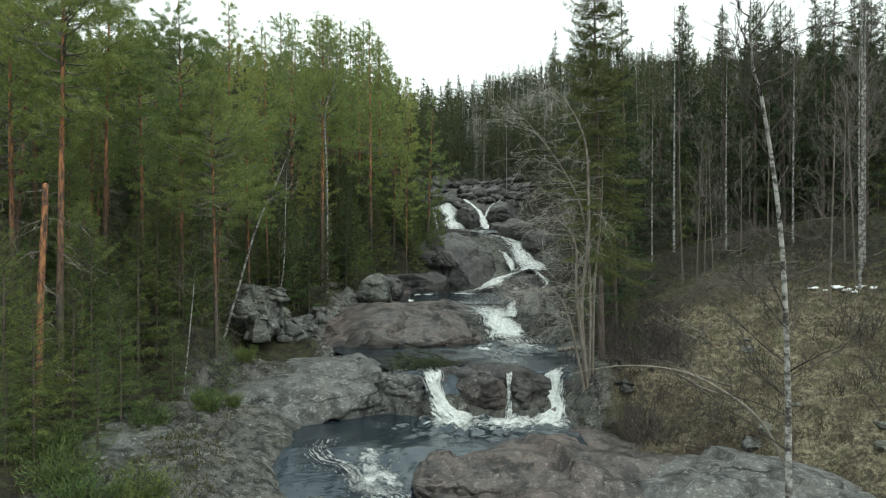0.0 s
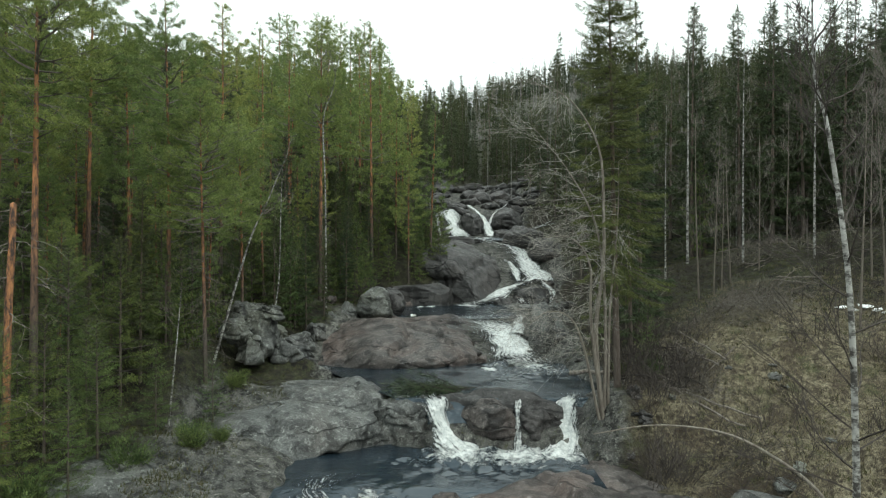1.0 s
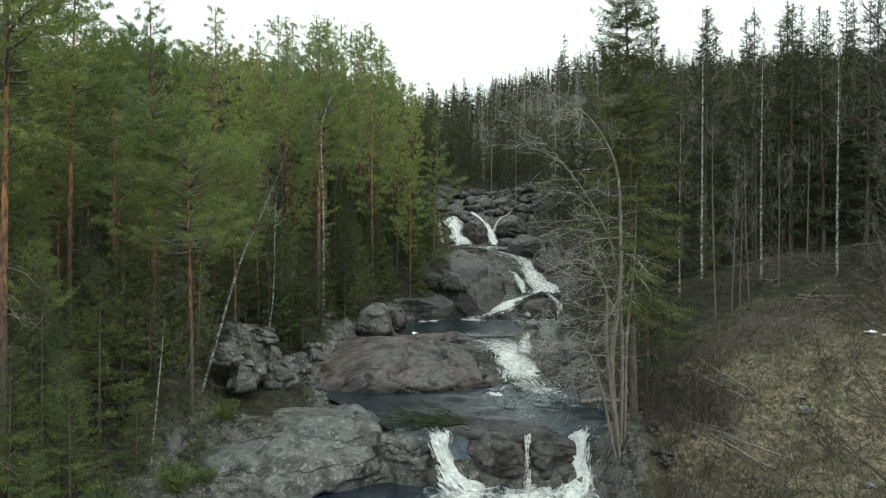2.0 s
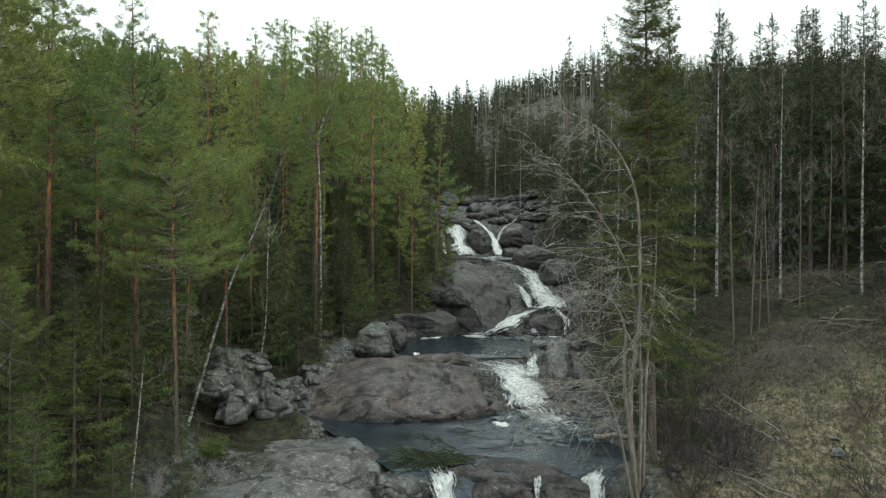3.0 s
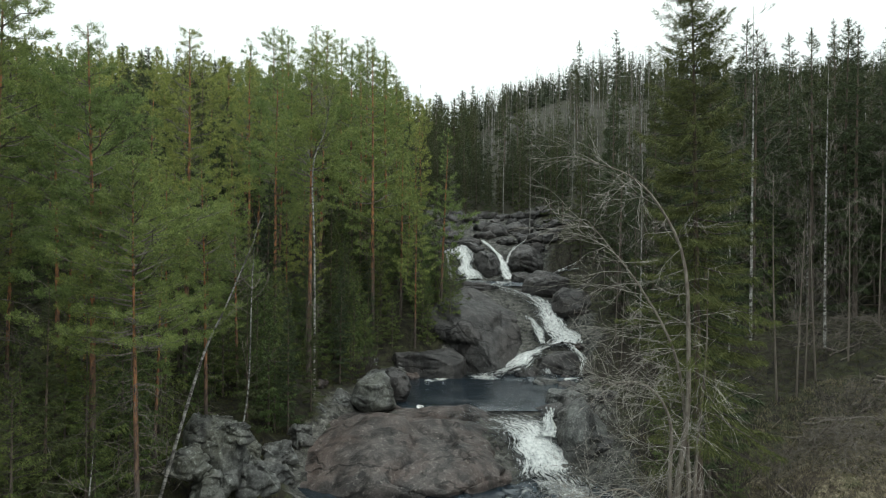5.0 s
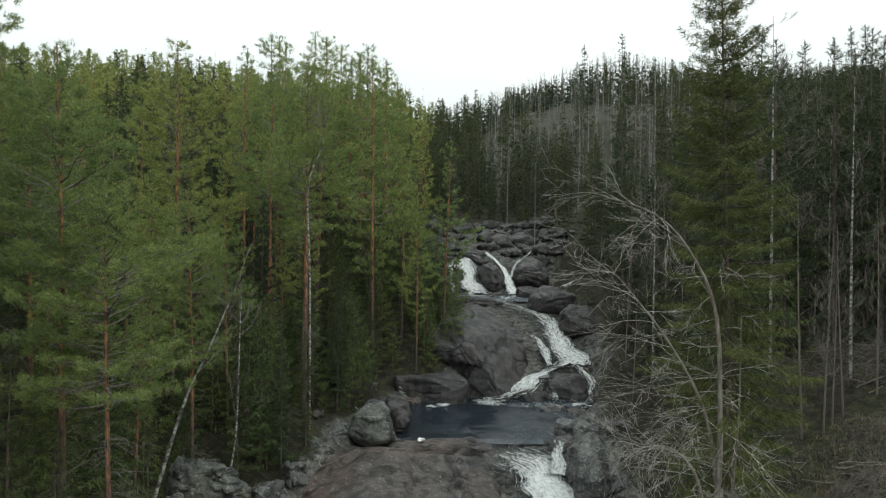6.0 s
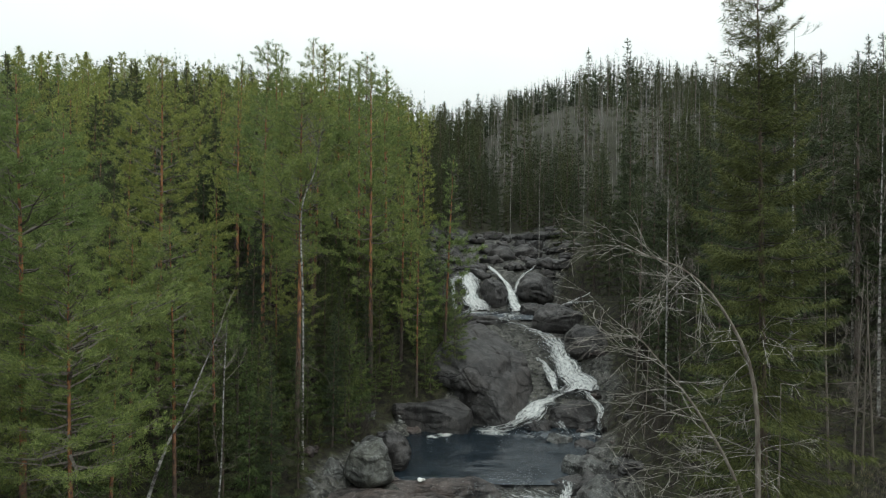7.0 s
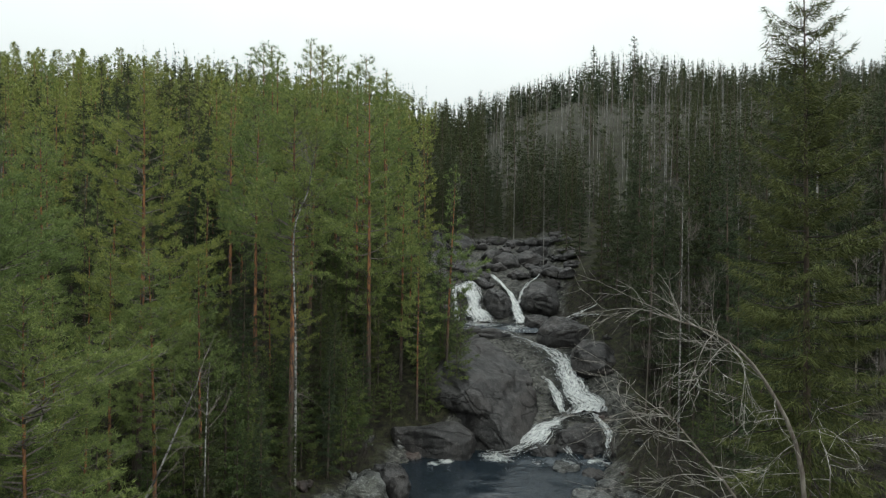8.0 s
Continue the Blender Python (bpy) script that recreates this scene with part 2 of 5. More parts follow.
BARK_ALDER = bark("alder_bark", (0.14, 0.125, 0.105), (0.22, 0.2, 0.17), (0.0, 8.0), (0.12, 0.10, 0.085))
BARK_BIRCH = birch_bark("birch_bark", (0.36, 0.355, 0.335), (0.055, 0.05, 0.046))
TWIG_GREY = bark("grey_twigs", (0.16, 0.145, 0.125), (0.20, 0.18, 0.16), (0.0, 8.0), (0.085, 0.075, 0.065))
TWIG_PALE = bark("pale_twigs", (0.33, 0.315, 0.285), (0.42, 0.4, 0.365), (0.0, 8.0), (0.13, 0.12, 0.105))
TWIG_BROWN = bark("brown_twigs", (0.07, 0.06, 0.053), (0.09, 0.077, 0.07), (0.0, 8.0), (0.04, 0.034, 0.031))
DEAD_WOOD = bark("weathered_dead_wood", (0.22, 0.2, 0.18), (0.27, 0.245, 0.22), (0.0, 4.0), (0.10, 0.085, 0.072))
ROCK = rock_material("grey_bedrock", (0.07, 0.073, 0.071), (0.016, 0.017, 0.017), (0.078, 0.074, 0.068), (0.27, 0.28, 0.265), 0.535)
ROCK_RED = rock_material("reddish_bedrock", (0.056, 0.049, 0.046), (0.014, 0.0125, 0.012), (0.086, 0.062, 0.054), (0.26, 0.24, 0.225), 0.55)
ROCK_DARK = rock_material("dark_bedrock", (0.042, 0.041, 0.041), (0.01, 0.01, 0.01), (0.05, 0.045, 0.043), (0.16, 0.155, 0.15), 0.56)
ROCK_PALE = rock_material("pale_quartz", (0.6, 0.6, 0.58), (0.4, 0.4, 0.39), (0.62, 0.6, 0.57), (0.7, 0.7, 0.68), 0.6)
ROCK_LICHEN = rock_material("lichen_bedrock", (0.085, 0.088, 0.084), (0.024, 0.025, 0.022), (0.075, 0.076, 0.058), (0.31, 0.33, 0.305), 0.545)


def ground_material():
    m, n, l = material("forest_floor_grass_and_rock")
    coords = n.new("ShaderNodeNewGeometry").outputs["Position"]
    stone = n.new("ShaderNodeAttribute")
    stone.attribute_name = "stone"
    grass = n.new("ShaderNodeAttribute")
    grass.attribute_name = "grass"
    big = noise_node(n, l, 0.5, 5, 0.65, coords)
    mid = noise_node(n, l, 2.2, 7, 0.7, coords)
    fine = noise_node(n, l, 16.0, 8, 0.75, coords)
    floor = ramp(n, l, mid, [(0.38, (0.009, 0.008, 0.007)), (0.47, (0.022, 0.019, 0.013)), (0.54, (0.028, 0.034, 0.014)), (0.64, (0.055, 0.048, 0.03))])
    tuft = noise_node(n, l, 5.5, 6, 0.7, coords)
    straw = ramp(n, l, tuft, [(0.36, (0.03, 0.024, 0.017)), (0.47, (0.095, 0.08, 0.054)), (0.56, (0.18, 0.158, 0.108)), (0.66, (0.235, 0.21, 0.15))])
    straw = mixed(n, l, ramp(n, l, mid, [(0.50, (0, 0, 0)), (0.58, (0.85, 0.85, 0.85))]), straw, (0.034, 0.026, 0.019))
    straw = mixed(n, l, ramp(n, l, big, [(0.5, (0, 0, 0)), (0.6, (0.75, 0.75, 0.75))]), straw, (0.045, 0.034, 0.024))
    straw = mixed(n, l, ramp(n, l, noise_node(n, l, 0.9, 5, 0.6, coords), [(0.55, (0, 0, 0)), (0.66, (0.7, 0.7, 0.7))]), straw, (0.06, 0.066, 0.03))
    bare = ramp(n, l, mid, [(0.42, (0.02, 0.02, 0.02)), (0.48, (0.06, 0.061, 0.058)), (0.6, (0.11, 0.11, 0.104))])
    spots = noise_node(n, l, 3.4, 10, 0.82, coords)
    bare = mixed(n, l, ramp(n, l, spots, [(0.56, (0, 0, 0)), (0.59, (0.8, 0.8, 0.8))]), bare, (0.23, 0.24, 0.22))
    bare = mixed(n, l, ramp(n, l, spots, [(0.40, (0.9, 0.9, 0.9)), (0.43, (0, 0, 0))]), bare, (0.045, 0.05, 0.02))
    bare = mixed(n, l, 0.6, bare, ramp(n, l, big, [(0.4, (0.6, 0.6, 0.6)), (0.6, (1.2, 1.16, 1.12))]), "MULTIPLY")

    def edge(att, lo, hi):
        add = n.new("ShaderNodeMath")
        add.operation = "MULTIPLY_ADD"
        l.new(big, add.inputs[0])
        add.inputs[1].default_value = 0.9
        l.new(att.outputs["Fac"], add.inputs[2])
        return ramp(n, l, add.outputs[0], [(lo, (0, 0, 0)), (hi, (1, 1, 1))])

    col = mixed(n, l, edge(grass, 0.72, 0.98), floor, straw)
    col = mixed(n, l, edge(stone, 0.78, 0.95), col, bare)
    col = mixed(n, l, 0.8, col, ramp(n, l, fine, [(0.36, (0.25, 0.25, 0.25)), (0.5, (1, 1, 1)), (0.64, (1.7, 1.65, 1.55))]), "MULTIPLY")
    finish(n, l, col, 0.85, fine, 0.08, 0.8, specular=0.25)
    return m


def water_material():
    """Dark clear water that turns to white foam where it tumbles."""
    m, n, l = material("stream_water")

    def math_node(kind, a, b, c=None, clamp=False):
        q = n.new("ShaderNodeMath")
        q.operation, q.use_clamp = kind, clamp
        for sock, val in zip(q.inputs, (a, b, c)):
            if isinstance(val, bpy.types.NodeSocket):
                l.new(val, sock)
            elif val is not None:
                sock.default_value = val
        return q.outputs[0]

    def layer(name):
        a = n.new("ShaderNodeAttribute")
        a.attribute_name = name
        return a

    flow, foam, body = layer("flow").outputs["Vector"], layer("foam").outputs["Fac"], layer("body").outputs["Fac"]
    pos = n.new("ShaderNodeNewGeometry").outputs["Position"]
    streak = noise_node(n, l, 1.0, 5, 0.65, flow, (4.2, 0.9, 1.0))
    thread = noise_node(n, l, 1.0, 5, 0.7, flow, (12.0, 2.2, 1.0))
    froth = noise_node(n, l, 4.5, 8, 0.78, pos)
    amount = math_node("MULTIPLY_ADD", math_node("SUBTRACT", streak, 0.5), 2.4, foam)
    amount = math_node("MULTIPLY_ADD", math_node("SUBTRACT", thread, 0.5), 1.3, amount)
    amount = math_node("MULTIPLY_ADD", math_node("SUBTRACT", froth, 0.5), 1.5, amount)
    mr = n.new("ShaderNodeMapRange")
    mr.interpolation_type = "SMOOTHSTEP"
    mr.inputs["From Min"].default_value, mr.inputs["From Max"].default_value = 0.2, 1.02
    l.new(amount, mr.inputs["Value"])
    fac = mr.outputs["Result"]
    white = ramp(n, l, froth, [(0.38, (0.46, 0.49, 0.49)), (0.5, (0.64, 0.66, 0.65)), (0.6, (0.78, 0.79, 0.77))])
    col = mixed(n, l, fac, (0.011, 0.018, 0.025), white)
    rough = ramp(n, l, fac, [(0.0, (0.05, 0.05, 0.05)), (0.5, (0.7, 0.7, 0.7))])
    rip = noise_node(n, l, 2.8, 3.0, 0.55, pos, (1.0, 2.1, 1.0))
    wide = noise_node(n, l, 0.3, 2, 0.5, pos)
    stir = n.new("ShaderNodeMapRange")
    stir.inputs["From Min"].default_value, stir.inputs["From Max"].default_value = 0.38, 0.62
    stir.inputs["To Min"].default_value, stir.inputs["To Max"].default_value = 0.12, 1.0
    l.new(wide, stir.inputs["Value"])
    h = math_node("MULTIPLY_ADD", streak, 0.15, math_node("MULTIPLY", rip, stir.outputs["Result"]))
    h = math_node("MULTIPLY_ADD", math_node("MULTIPLY", froth, fac), 1.2, h)
    p = finish(n, l, col, rough, h, 0.1, 1.0, specular=0.5)
    p.inputs["Specular Tint"].default_value = (0.78, 0.9, 1.0, 1)
    cover = n.new("ShaderNodeMapRange")
    cover.inputs["From Min"].default_value, cover.inputs["From Max"].default_value = 0.02, 0.6
    l.new(fac, cover.inputs["Value"])
    l.new(math_node("MAXIMUM", cover.outputs["Result"], body, clamp=True), p.inputs["Alpha"])
    return m


GROUND = ground_material()
WATER = water_material()

# ---- the lie of the land: y, middle of the stream, half width, water height ----
STREAM = np.array([
    (-200, -2, 4, -18), (10, -3, 4, -0.4), (22, -2, 3, 0.6), (26, -3.5, 3, 1.3), (28, -0.5, 6, 1.6),
    (31.4, 0, 6.5, 1.6), (34.4, 2.5, 5, 3.55), (43, -0.5, 7.5, 3.6), (50.3, 0.5, 7, 5.8), (61, 2.5, 6, 5.85),
    (64, 6.5, 4, 7.6), (73, 5.5, 4.5, 11.1), (77, 3.5, 5, 12.1), (81, 3, 5.5, 12.35), (85.6, 3, 6, 15.6),
    (100, 4, 6, 20), (130, 2, 4, 27), (260, -8, 5, 58), (600, -8, 8, 96), (1500, -8, 8, 120)])


def land(x, y):
    x, y = np.atleast_1d(np.asarray(x, float)), np.atleast_1d(np.asarray(y, float))
    cx, hw, s = (np.interp(y, STREAM[:, 0], STREAM[:, k]) for k in (1, 2, 3))
    wob = 0.8 * soft_noise(np.stack([x * 0 + 3, y * 0.35, y * 0], 1), 5)
    d = x - cx - wob
    right, left = np.maximum(d - hw, 0), np.maximum(-d - hw, 0)
    out = right + left
    z = s - 0.3 + 0.75 * (1 - np.exp(-out / 0.9))
    steep = np.interp(y, [18, 30, 38, 50, 100, 130], [0.10, 0.2, 0.36, 0.36, 0.36, 0.2])
    z += steep * 14 * (1 - np.exp(-right / 14)) + 25 * (1 - np.exp(-np.maximum(right - 12, 0) / 110))
    z += 14 * (1 - np.exp(-left / 62))
    p = np.stack([x, y, x * 0], 1)
    z += fbm(p * 0.22, 4, 11) * 0.55 * np.clip(out / 5, 0.12, 1)
    z += fbm(p * 0.9, 3, 21) * 0.14 * np.clip(0.4 + out / 5, 0, 1)
    z += fbm(p * 0.022, 3, 31) * 3.2 * np.clip((out - 12) / 60, 0, 1)
    # broken bedrock along the stream and a low mound in the clearing
    stony = np.clip(1 - out / 3.5, 0, 1) * np.clip((106 - y) / 5, 0, 1)
    z += stony * (0.22 * np.abs(fbm(p * 0.75, 3, 41)) + 0.10 * fbm(p * 2.4, 3, 43) - 0.1)
    z += 1.0 * np.exp(-(((x - 16) / 4) ** 2 + ((y - 38.5) / 2.6) ** 2))
    # the firm bank above the lower falls
    z += np.clip(4.3 - z, 0, 3) * np.exp(-(((x - 9.3) / 2.7) ** 4 + ((y - 32.8) / 2.6) ** 4))
    # hollows under the broad slabs
    for a, b, ra, rb, deep in ((-7.4, 35.4, 5.2, 4.8, 1.6), (5.5, 25.7, 7.2, 5.8, 1.4), (10.6, 22.6, 4.6, 4.6, 0.9), (-0.4, 30.4, 6.6, 2.4, 0.6), (-4.4, 27.2, 2.0, 3.0, 0.5), (0.5, 39.5, 6.5, 4.0, 0.4)):
        z -= deep * np.clip(1.15 - (((x - a) / ra) ** 4 + ((y - b) / rb) ** 4), 0, 1)
    # the birch-grown shoulder above the falls
    z += 6.5 * np.clip((y - 112) / 40, 0, 1) * np.clip((x - 2) / 18, 0, 1) * np.clip((75 - x) / 40, 0, 1)
    return z


def land_at(x, y):
    return float(land(x, y)[0])


def graded(parts):
    return np.concatenate([np.arange(a, b, step) for a, b, step in parts])


def build_ground():
    xs = np.concatenate([-graded([(60, 140, 8), (140, 900, 40)])[::-1], graded([(-56, -26, 0.9), (-26, -14, 0.45), (-14, 16, 0.22), (16, 28, 0.4), (28, 60, 0.9)]), graded([(60, 140, 8), (140, 900, 40)])])
    ys = graded([(-200, 0, 12), (0, 14, 1.0), (14, 52, 0.2), (52, 68, 0.25), (68, 104, 0.4), (104, 160, 2), (160, 320, 5), (320, 1500, 40)])
    X, Y = np.meshgrid(xs, ys)
    x, y = X.ravel(), Y.ravel()
    z = land(x, y)
    nx, ny = len(xs), len(ys)
    i = (np.arange(ny - 1)[:, None] * nx + np.arange(nx - 1)[None, :]).ravel()
    geo = Geo()
    geo.add(np.stack([x, y, z], 1), np.stack([i, i + 1, i + nx + 1, i + nx], 1))
    ob = part("ground", geo, GROUND, smooth=True)
    cx, hw = np.interp(y, STREAM[:, 0], STREAM[:, 1]), np.interp(y, STREAM[:, 0], STREAM[:, 2])
    out = np.abs(x - cx) - hw
    near = np.clip((108 - y) / 6, 0, 1)
    stone = np.clip(1 - out / 3.2, 0, 1) * near * 0.75
    stone = np.maximum(stone, 0.75 * np.exp(-(((x + 3) / 10.5) ** 6 + ((y - 26) / 11) ** 6)))
    grass = np.exp(-(((x - 16) / 9.5) ** 4 + ((y - 29) / 14) ** 4)) * 0.6 * (x > cx + hw)
    float_layer(ob.data, "stone", stone)
    float_layer(ob.data, "grass", grass)
    tagged(ob, "rough forest floor with moss, dry straw grass and bedrock", "ground", kind="structure")


build_ground()


# ---- rocks ----
def sphere_arrays(level):
    bm = bmesh.new()
    bmesh.ops.create_icosphere(bm, subdivisions=level, radius=1)
    bm.verts.ensure_lookup_table()
    v = np.array([p.co[:] for p in bm.verts])
    f = np.array([[p.index for p in q.verts] for q in bm.faces])
    bm.free()
    return v, f


SPHERES = {k: sphere_arrays(k) for k in (3, 4, 5, 6)}


def rock(name, place, half, turn=(0, 0, 0), mat=None, seed=1, boxy=3.0, level=5, rough=0.12, cracks=0.1, label="", category="rock", group="", joints=26, cut=(0.78, 0.97), bed=1.9):
    """A weathered block: a rounded box with joints, ledges and uneven faces."""
    v, f = SPHERES[level]
    r = (np.abs(v) ** boxy).sum(1) ** (-1 / boxy)
    p = v * r[:, None] * np.array(half)
    size = float(np.mean(half))
    q = p + seed * 13.7
    bulge = fbm(q / (size * 0.9), 4, seed, 0.5) * size * rough
    facing = np.random.default_rng(seed + 50)
    for k in range(22):
        w = facing.normal(0, 1, 3)
        w[2] = abs(w[2]) * 1.2
        w = w / np.array(half)
        w /= np.linalg.norm(w)
        reach = (p @ w).max() * facing.uniform(*cut)
        over = np.maximum(p @ w - reach, 0)
        p = p - w * (over * 0.95)[:, None]
    fine = fbm(q * 1.9, 4, seed + 7, 0.55) * 0.042
    rng = np.random.default_rng(seed)
    stretch = np.array([1.0, 0.75, bed])
    seeds = rng.uniform(-1, 1, (joints, 3)) * np.array(half) * stretch
    warped = (p + 0.35 * np.stack([fbm(q * 0.8, 2, seed + k) for k in (1, 2, 3)], 1)) * stretch
    first, second, owner = np.full(len(p), 1e9), np.full(len(p), 1e9), np.zeros(len(p), int)
    for k, c in enumerate(seeds):
        dist = np.linalg.norm(warped - c, axis=1)
        closer = dist < first
        second = np.where(closer, first, np.minimum(second, dist))
        owner = np.where(closer, k, owner)
        first = np.where(closer, dist, first)
    gap = second - first
    proud = rng.normal(0, 1, joints)[owner] * cracks * 0.9 * np.clip(gap / 0.25, 0, 1)
    crack = -cracks * 1.5 * np.exp(-(gap / (0.06 + 0.008 * size)) ** 2)
    axis = unit(np.array([0.12 * math.sin(seed), -0.28, 1.0]))
    level_at = (p @ axis) / max(0.4, 0.36 * half[2]) + 0.5 * fbm(q * 0.5, 3, seed + 5)
    worn = np.clip(0.5 + 1.6 * soft_noise(q * 0.45, seed + 9), 0, 1)
    terrace = proud + cracks * 0.9 * worn * ((level_at % 1.0) ** 0.6 - 0.6)
    normal = unit(v * np.abs(v) ** (boxy - 2) / np.array(half))
    p = p + normal * (bulge + fine + terrace + crack)[:, None]
    geo = Geo()
    geo.add(p, f)
    ob = part(name, geo, mat or ROCK, smooth=True)
    ob.matrix_world = pose(*place, *turn)
    return tagged(ob, label, category, group)


def build_rocks():
    slab = "broad grey bedrock slab worn smooth beside the stream"
    rock("bedrock_slab", (-7.5, 35.5, 1.75), (5.0, 4.8, 2.3), (5, 0, 27), ROCK, 3, 3.4, 6, 0.06, 0.2, slab, joints=9)
    rock("bedrock_slab", (-11.4, 26.0, 0.45), (5.6, 7.2, 2.7), (2, 6, 8), ROCK_LICHEN, 5, 3.0, 6, 0.07, 0.13, "lichen-spotted grey bedrock slab sloping to the stream", joints=9)
    rock("bedrock_slab", (-9.2, 19.8, -0.4), (3.4, 5.2, 2.0), (0, 8, 14), ROCK, 8, 2.8, 5, 0.08, 0.12, slab, joints=8)
    rock("bedrock_slab", (5.5, 25.7, 0.1), (6.6, 5.2, 1.95), (1, -1, 25), ROCK_RED, 11, 4.6, 6, 0.05, 0.24, "flat brownish bedrock slab below the lower falls", joints=13)
    rock("bedrock_slab", (10.6, 22.6, 0.2), (4.6, 4.6, 2.0), (2, -3, -10), ROCK, 13, 3.4, 6, 0.06, 0.14, "flat grey bedrock slab at the foot of the grassy bank", joints=8)
    rock("bedrock_slab", (0.9, 25.0, 1.1), (1.9, 1.9, 0.95), (-4, 6, -20), ROCK_RED, 12, 3.4, 5, 0.08, 0.12, "reddish bedrock slab beside the rapids")
    rock("bedrock_slab", (-3.4, 46.2, 3.6), (5.9, 4.1, 1.75), (13, -1, -3), ROCK_RED, 14, 5.5, 6, 0.05, 0.26, "large reddish-grey bedrock slab beside the white falls", joints=14, bed=2.6)
    rock("cliff", (0.7, 69.0, 7.1), (5.2, 8.6, 4.5), (7, 0, 4), ROCK_DARK, 17, 6.0, 6, 0.05, 0.4, "dark grey rock cliff with long cracks above the pool", "cliff", "", 12, (0.74, 0.93), 2.6)
    rock("rock_ledge", (-2.4, 61.3, 6.1), (2.9, 1.8, 1.65), (0, 0, -6), ROCK_DARK, 18, 8.0, 5, 0.06, 0.14, "dark rock ledge at the foot of the cliff")
    rock("rock_sill", (2.6, 34.1, 2.15), (5.6, 0.9, 1.45), (0, 0, -3), ROCK_DARK, 19, 5.0, 5, 0.06, 0.12, "dark rock sill between two pools", "rock")
    rock("rock_sill", (-1.2, 50.3, 5.2), (4.2, 1.0, 0.78), (0, 0, 2), ROCK_RED, 20, 4.0, 5, 0.06, 0.1, "flat rock rim at the outlet of the upper pool", "rock")
    rock("rock_sill", (7.2, 50.9, 5.15), (3.1, 1.1, 1.0), (0, 0, 8), ROCK_DARK, 25, 4.0, 5, 0.06, 0.12, "dark rock rim beside the white falls", "rock")
    rock("rock_sill", (-2.5, 33.9, 2.7), (1.7, 1.0, 1.15), (0, 0, -12), ROCK, 21, 4.0, 5, 0.06, 0.1, "grey rock rim beside the lower pool", "rock")
    rock("rock_sill", (1.0, 76.8, 11.6), (3.2, 1.1, 0.8), (0, 0, 4), ROCK_DARK, 22, 4.0, 5, 0.06, 0.1, "dark rock rim above the cliff", "rock")
    rock("stone", (-2.45, 50.2, 6.0), (0.28, 0.2, 0.17), (0, 0, 20), ROCK_PALE, 23, 2.6, 3, 0.15, 0.04, "small pale stone on the rock rim", "stone")
    boulders = [
        (-5.2, 50.4, 6.9, 1.35, 1.2, 1.25, 3), (-4.3, 52.6, 6.9, 1.1, 1.2, 1.2, 1), (6.8, 52.4, 5.8, 1.3, 1.5, 1.0, 0), (6.8, 47.5, 5.1, 1.4, 2.1, 2.1, 0),
        (1.9, 33.5, 2.55, 1.5, 0.9, 1.3, 2), (4.3, 33.5, 2.3, 0.9, 0.8, 1.0, 1), (8.0, 33.0, 2.5, 1.3, 1.3, 1.2, 1), (8.0, 62.6, 6.35, 1.9, 1.5, 1.15, 1), (5.2, 61.3, 6.0, 0.9, 0.8, 0.5, 1), (6.2, 58.4, 5.8, 0.9, 0.8, 0.45, 0), (7.9, 57.4, 5.7, 0.8, 0.9, 0.5, 1), (8.6, 55.2, 5.8, 1.1, 1.0, 0.7, 0)]
    upper = [
        (8.8, 75.6, 12.0, 2.2, 2.0, 1.5, 1), (10.6, 71.0, 10.6, 1.8, 3.0, 1.6, 1), (3.2, 83.2, 13.6, 1.1, 1.7, 1.9, 1), (-2.2, 82.4, 13.0, 1.3, 1.7, 1.5, 1),
        (7.6, 84.0, 14.5, 1.9, 2.8, 1.6, 1), (6.9, 79.6, 12.2, 1.3, 1.5, 1.1, 1), (-2.4, 86.5, 15.6, 1.4, 1.6, 1.0, 1), (1.0, 88.5, 16.2, 1.6, 1.4, 0.8, 1)]
    mats = (ROCK, ROCK_DARK, ROCK_RED, ROCK_LICHEN)
    for i, (x, y, z, a, b, c, k) in enumerate(boulders + upper):
        rock("boulder", (x, y, z), (a, b, c), (i * 7 % 11 - 5, i * 5 % 9 - 4, i * 47 % 60 - 30), mats[k], 30 + i, 3.0, 5, 0.12, 0.07,
             "rounded boulder spotted with pale lichen" if k == 3 else "rounded grey boulder at the stream's edge", "boulder", "boulders along the stream")
    stack = [(-11.4, 40.2, 6.5, 1.3, 1.4, 2.0), (-10.9, 38.7, 5.5, 1.1, 0.9, 0.9), (-9.7, 40.8, 5.0, 1.0, 1.0, 0.9), (-11.8, 38.2, 6.6, 0.8, 0.8, 0.7), (-10.3, 40.0, 7.4, 0.7, 0.7, 0.5),
             (-10.6, 42.3, 5.4, 1.0, 1.0, 1.0), (-9.2, 42.6, 4.6, 0.9, 0.8, 0.7), (-9.6, 44.6, 5.0, 0.9, 0.9, 0.7), (-8.9, 46.6, 5.4, 0.8, 0.9, 0.6), (-8.6, 49.0, 5.9, 0.9, 0.8, 0.6), (-7.4, 50.6, 6.3, 0.8, 0.8, 0.6)]
    for i, (x, y, z, a, b, c) in enumerate(stack):
        rock("crag", (x, y, z), (a, b, c), (i * 13 % 21 - 10, i * 11 % 17 - 8, i * 53 % 80), ROCK_LICHEN if i < 6 else ROCK, 60 + i, 7.0, 5, 0.12, 0.12,
             "angular grey crag with lichen at the forest edge", "rock", "crags on the bank", 16, (0.55, 0.92), 1.3)
    rng = np.random.default_rng(4)
    small = []
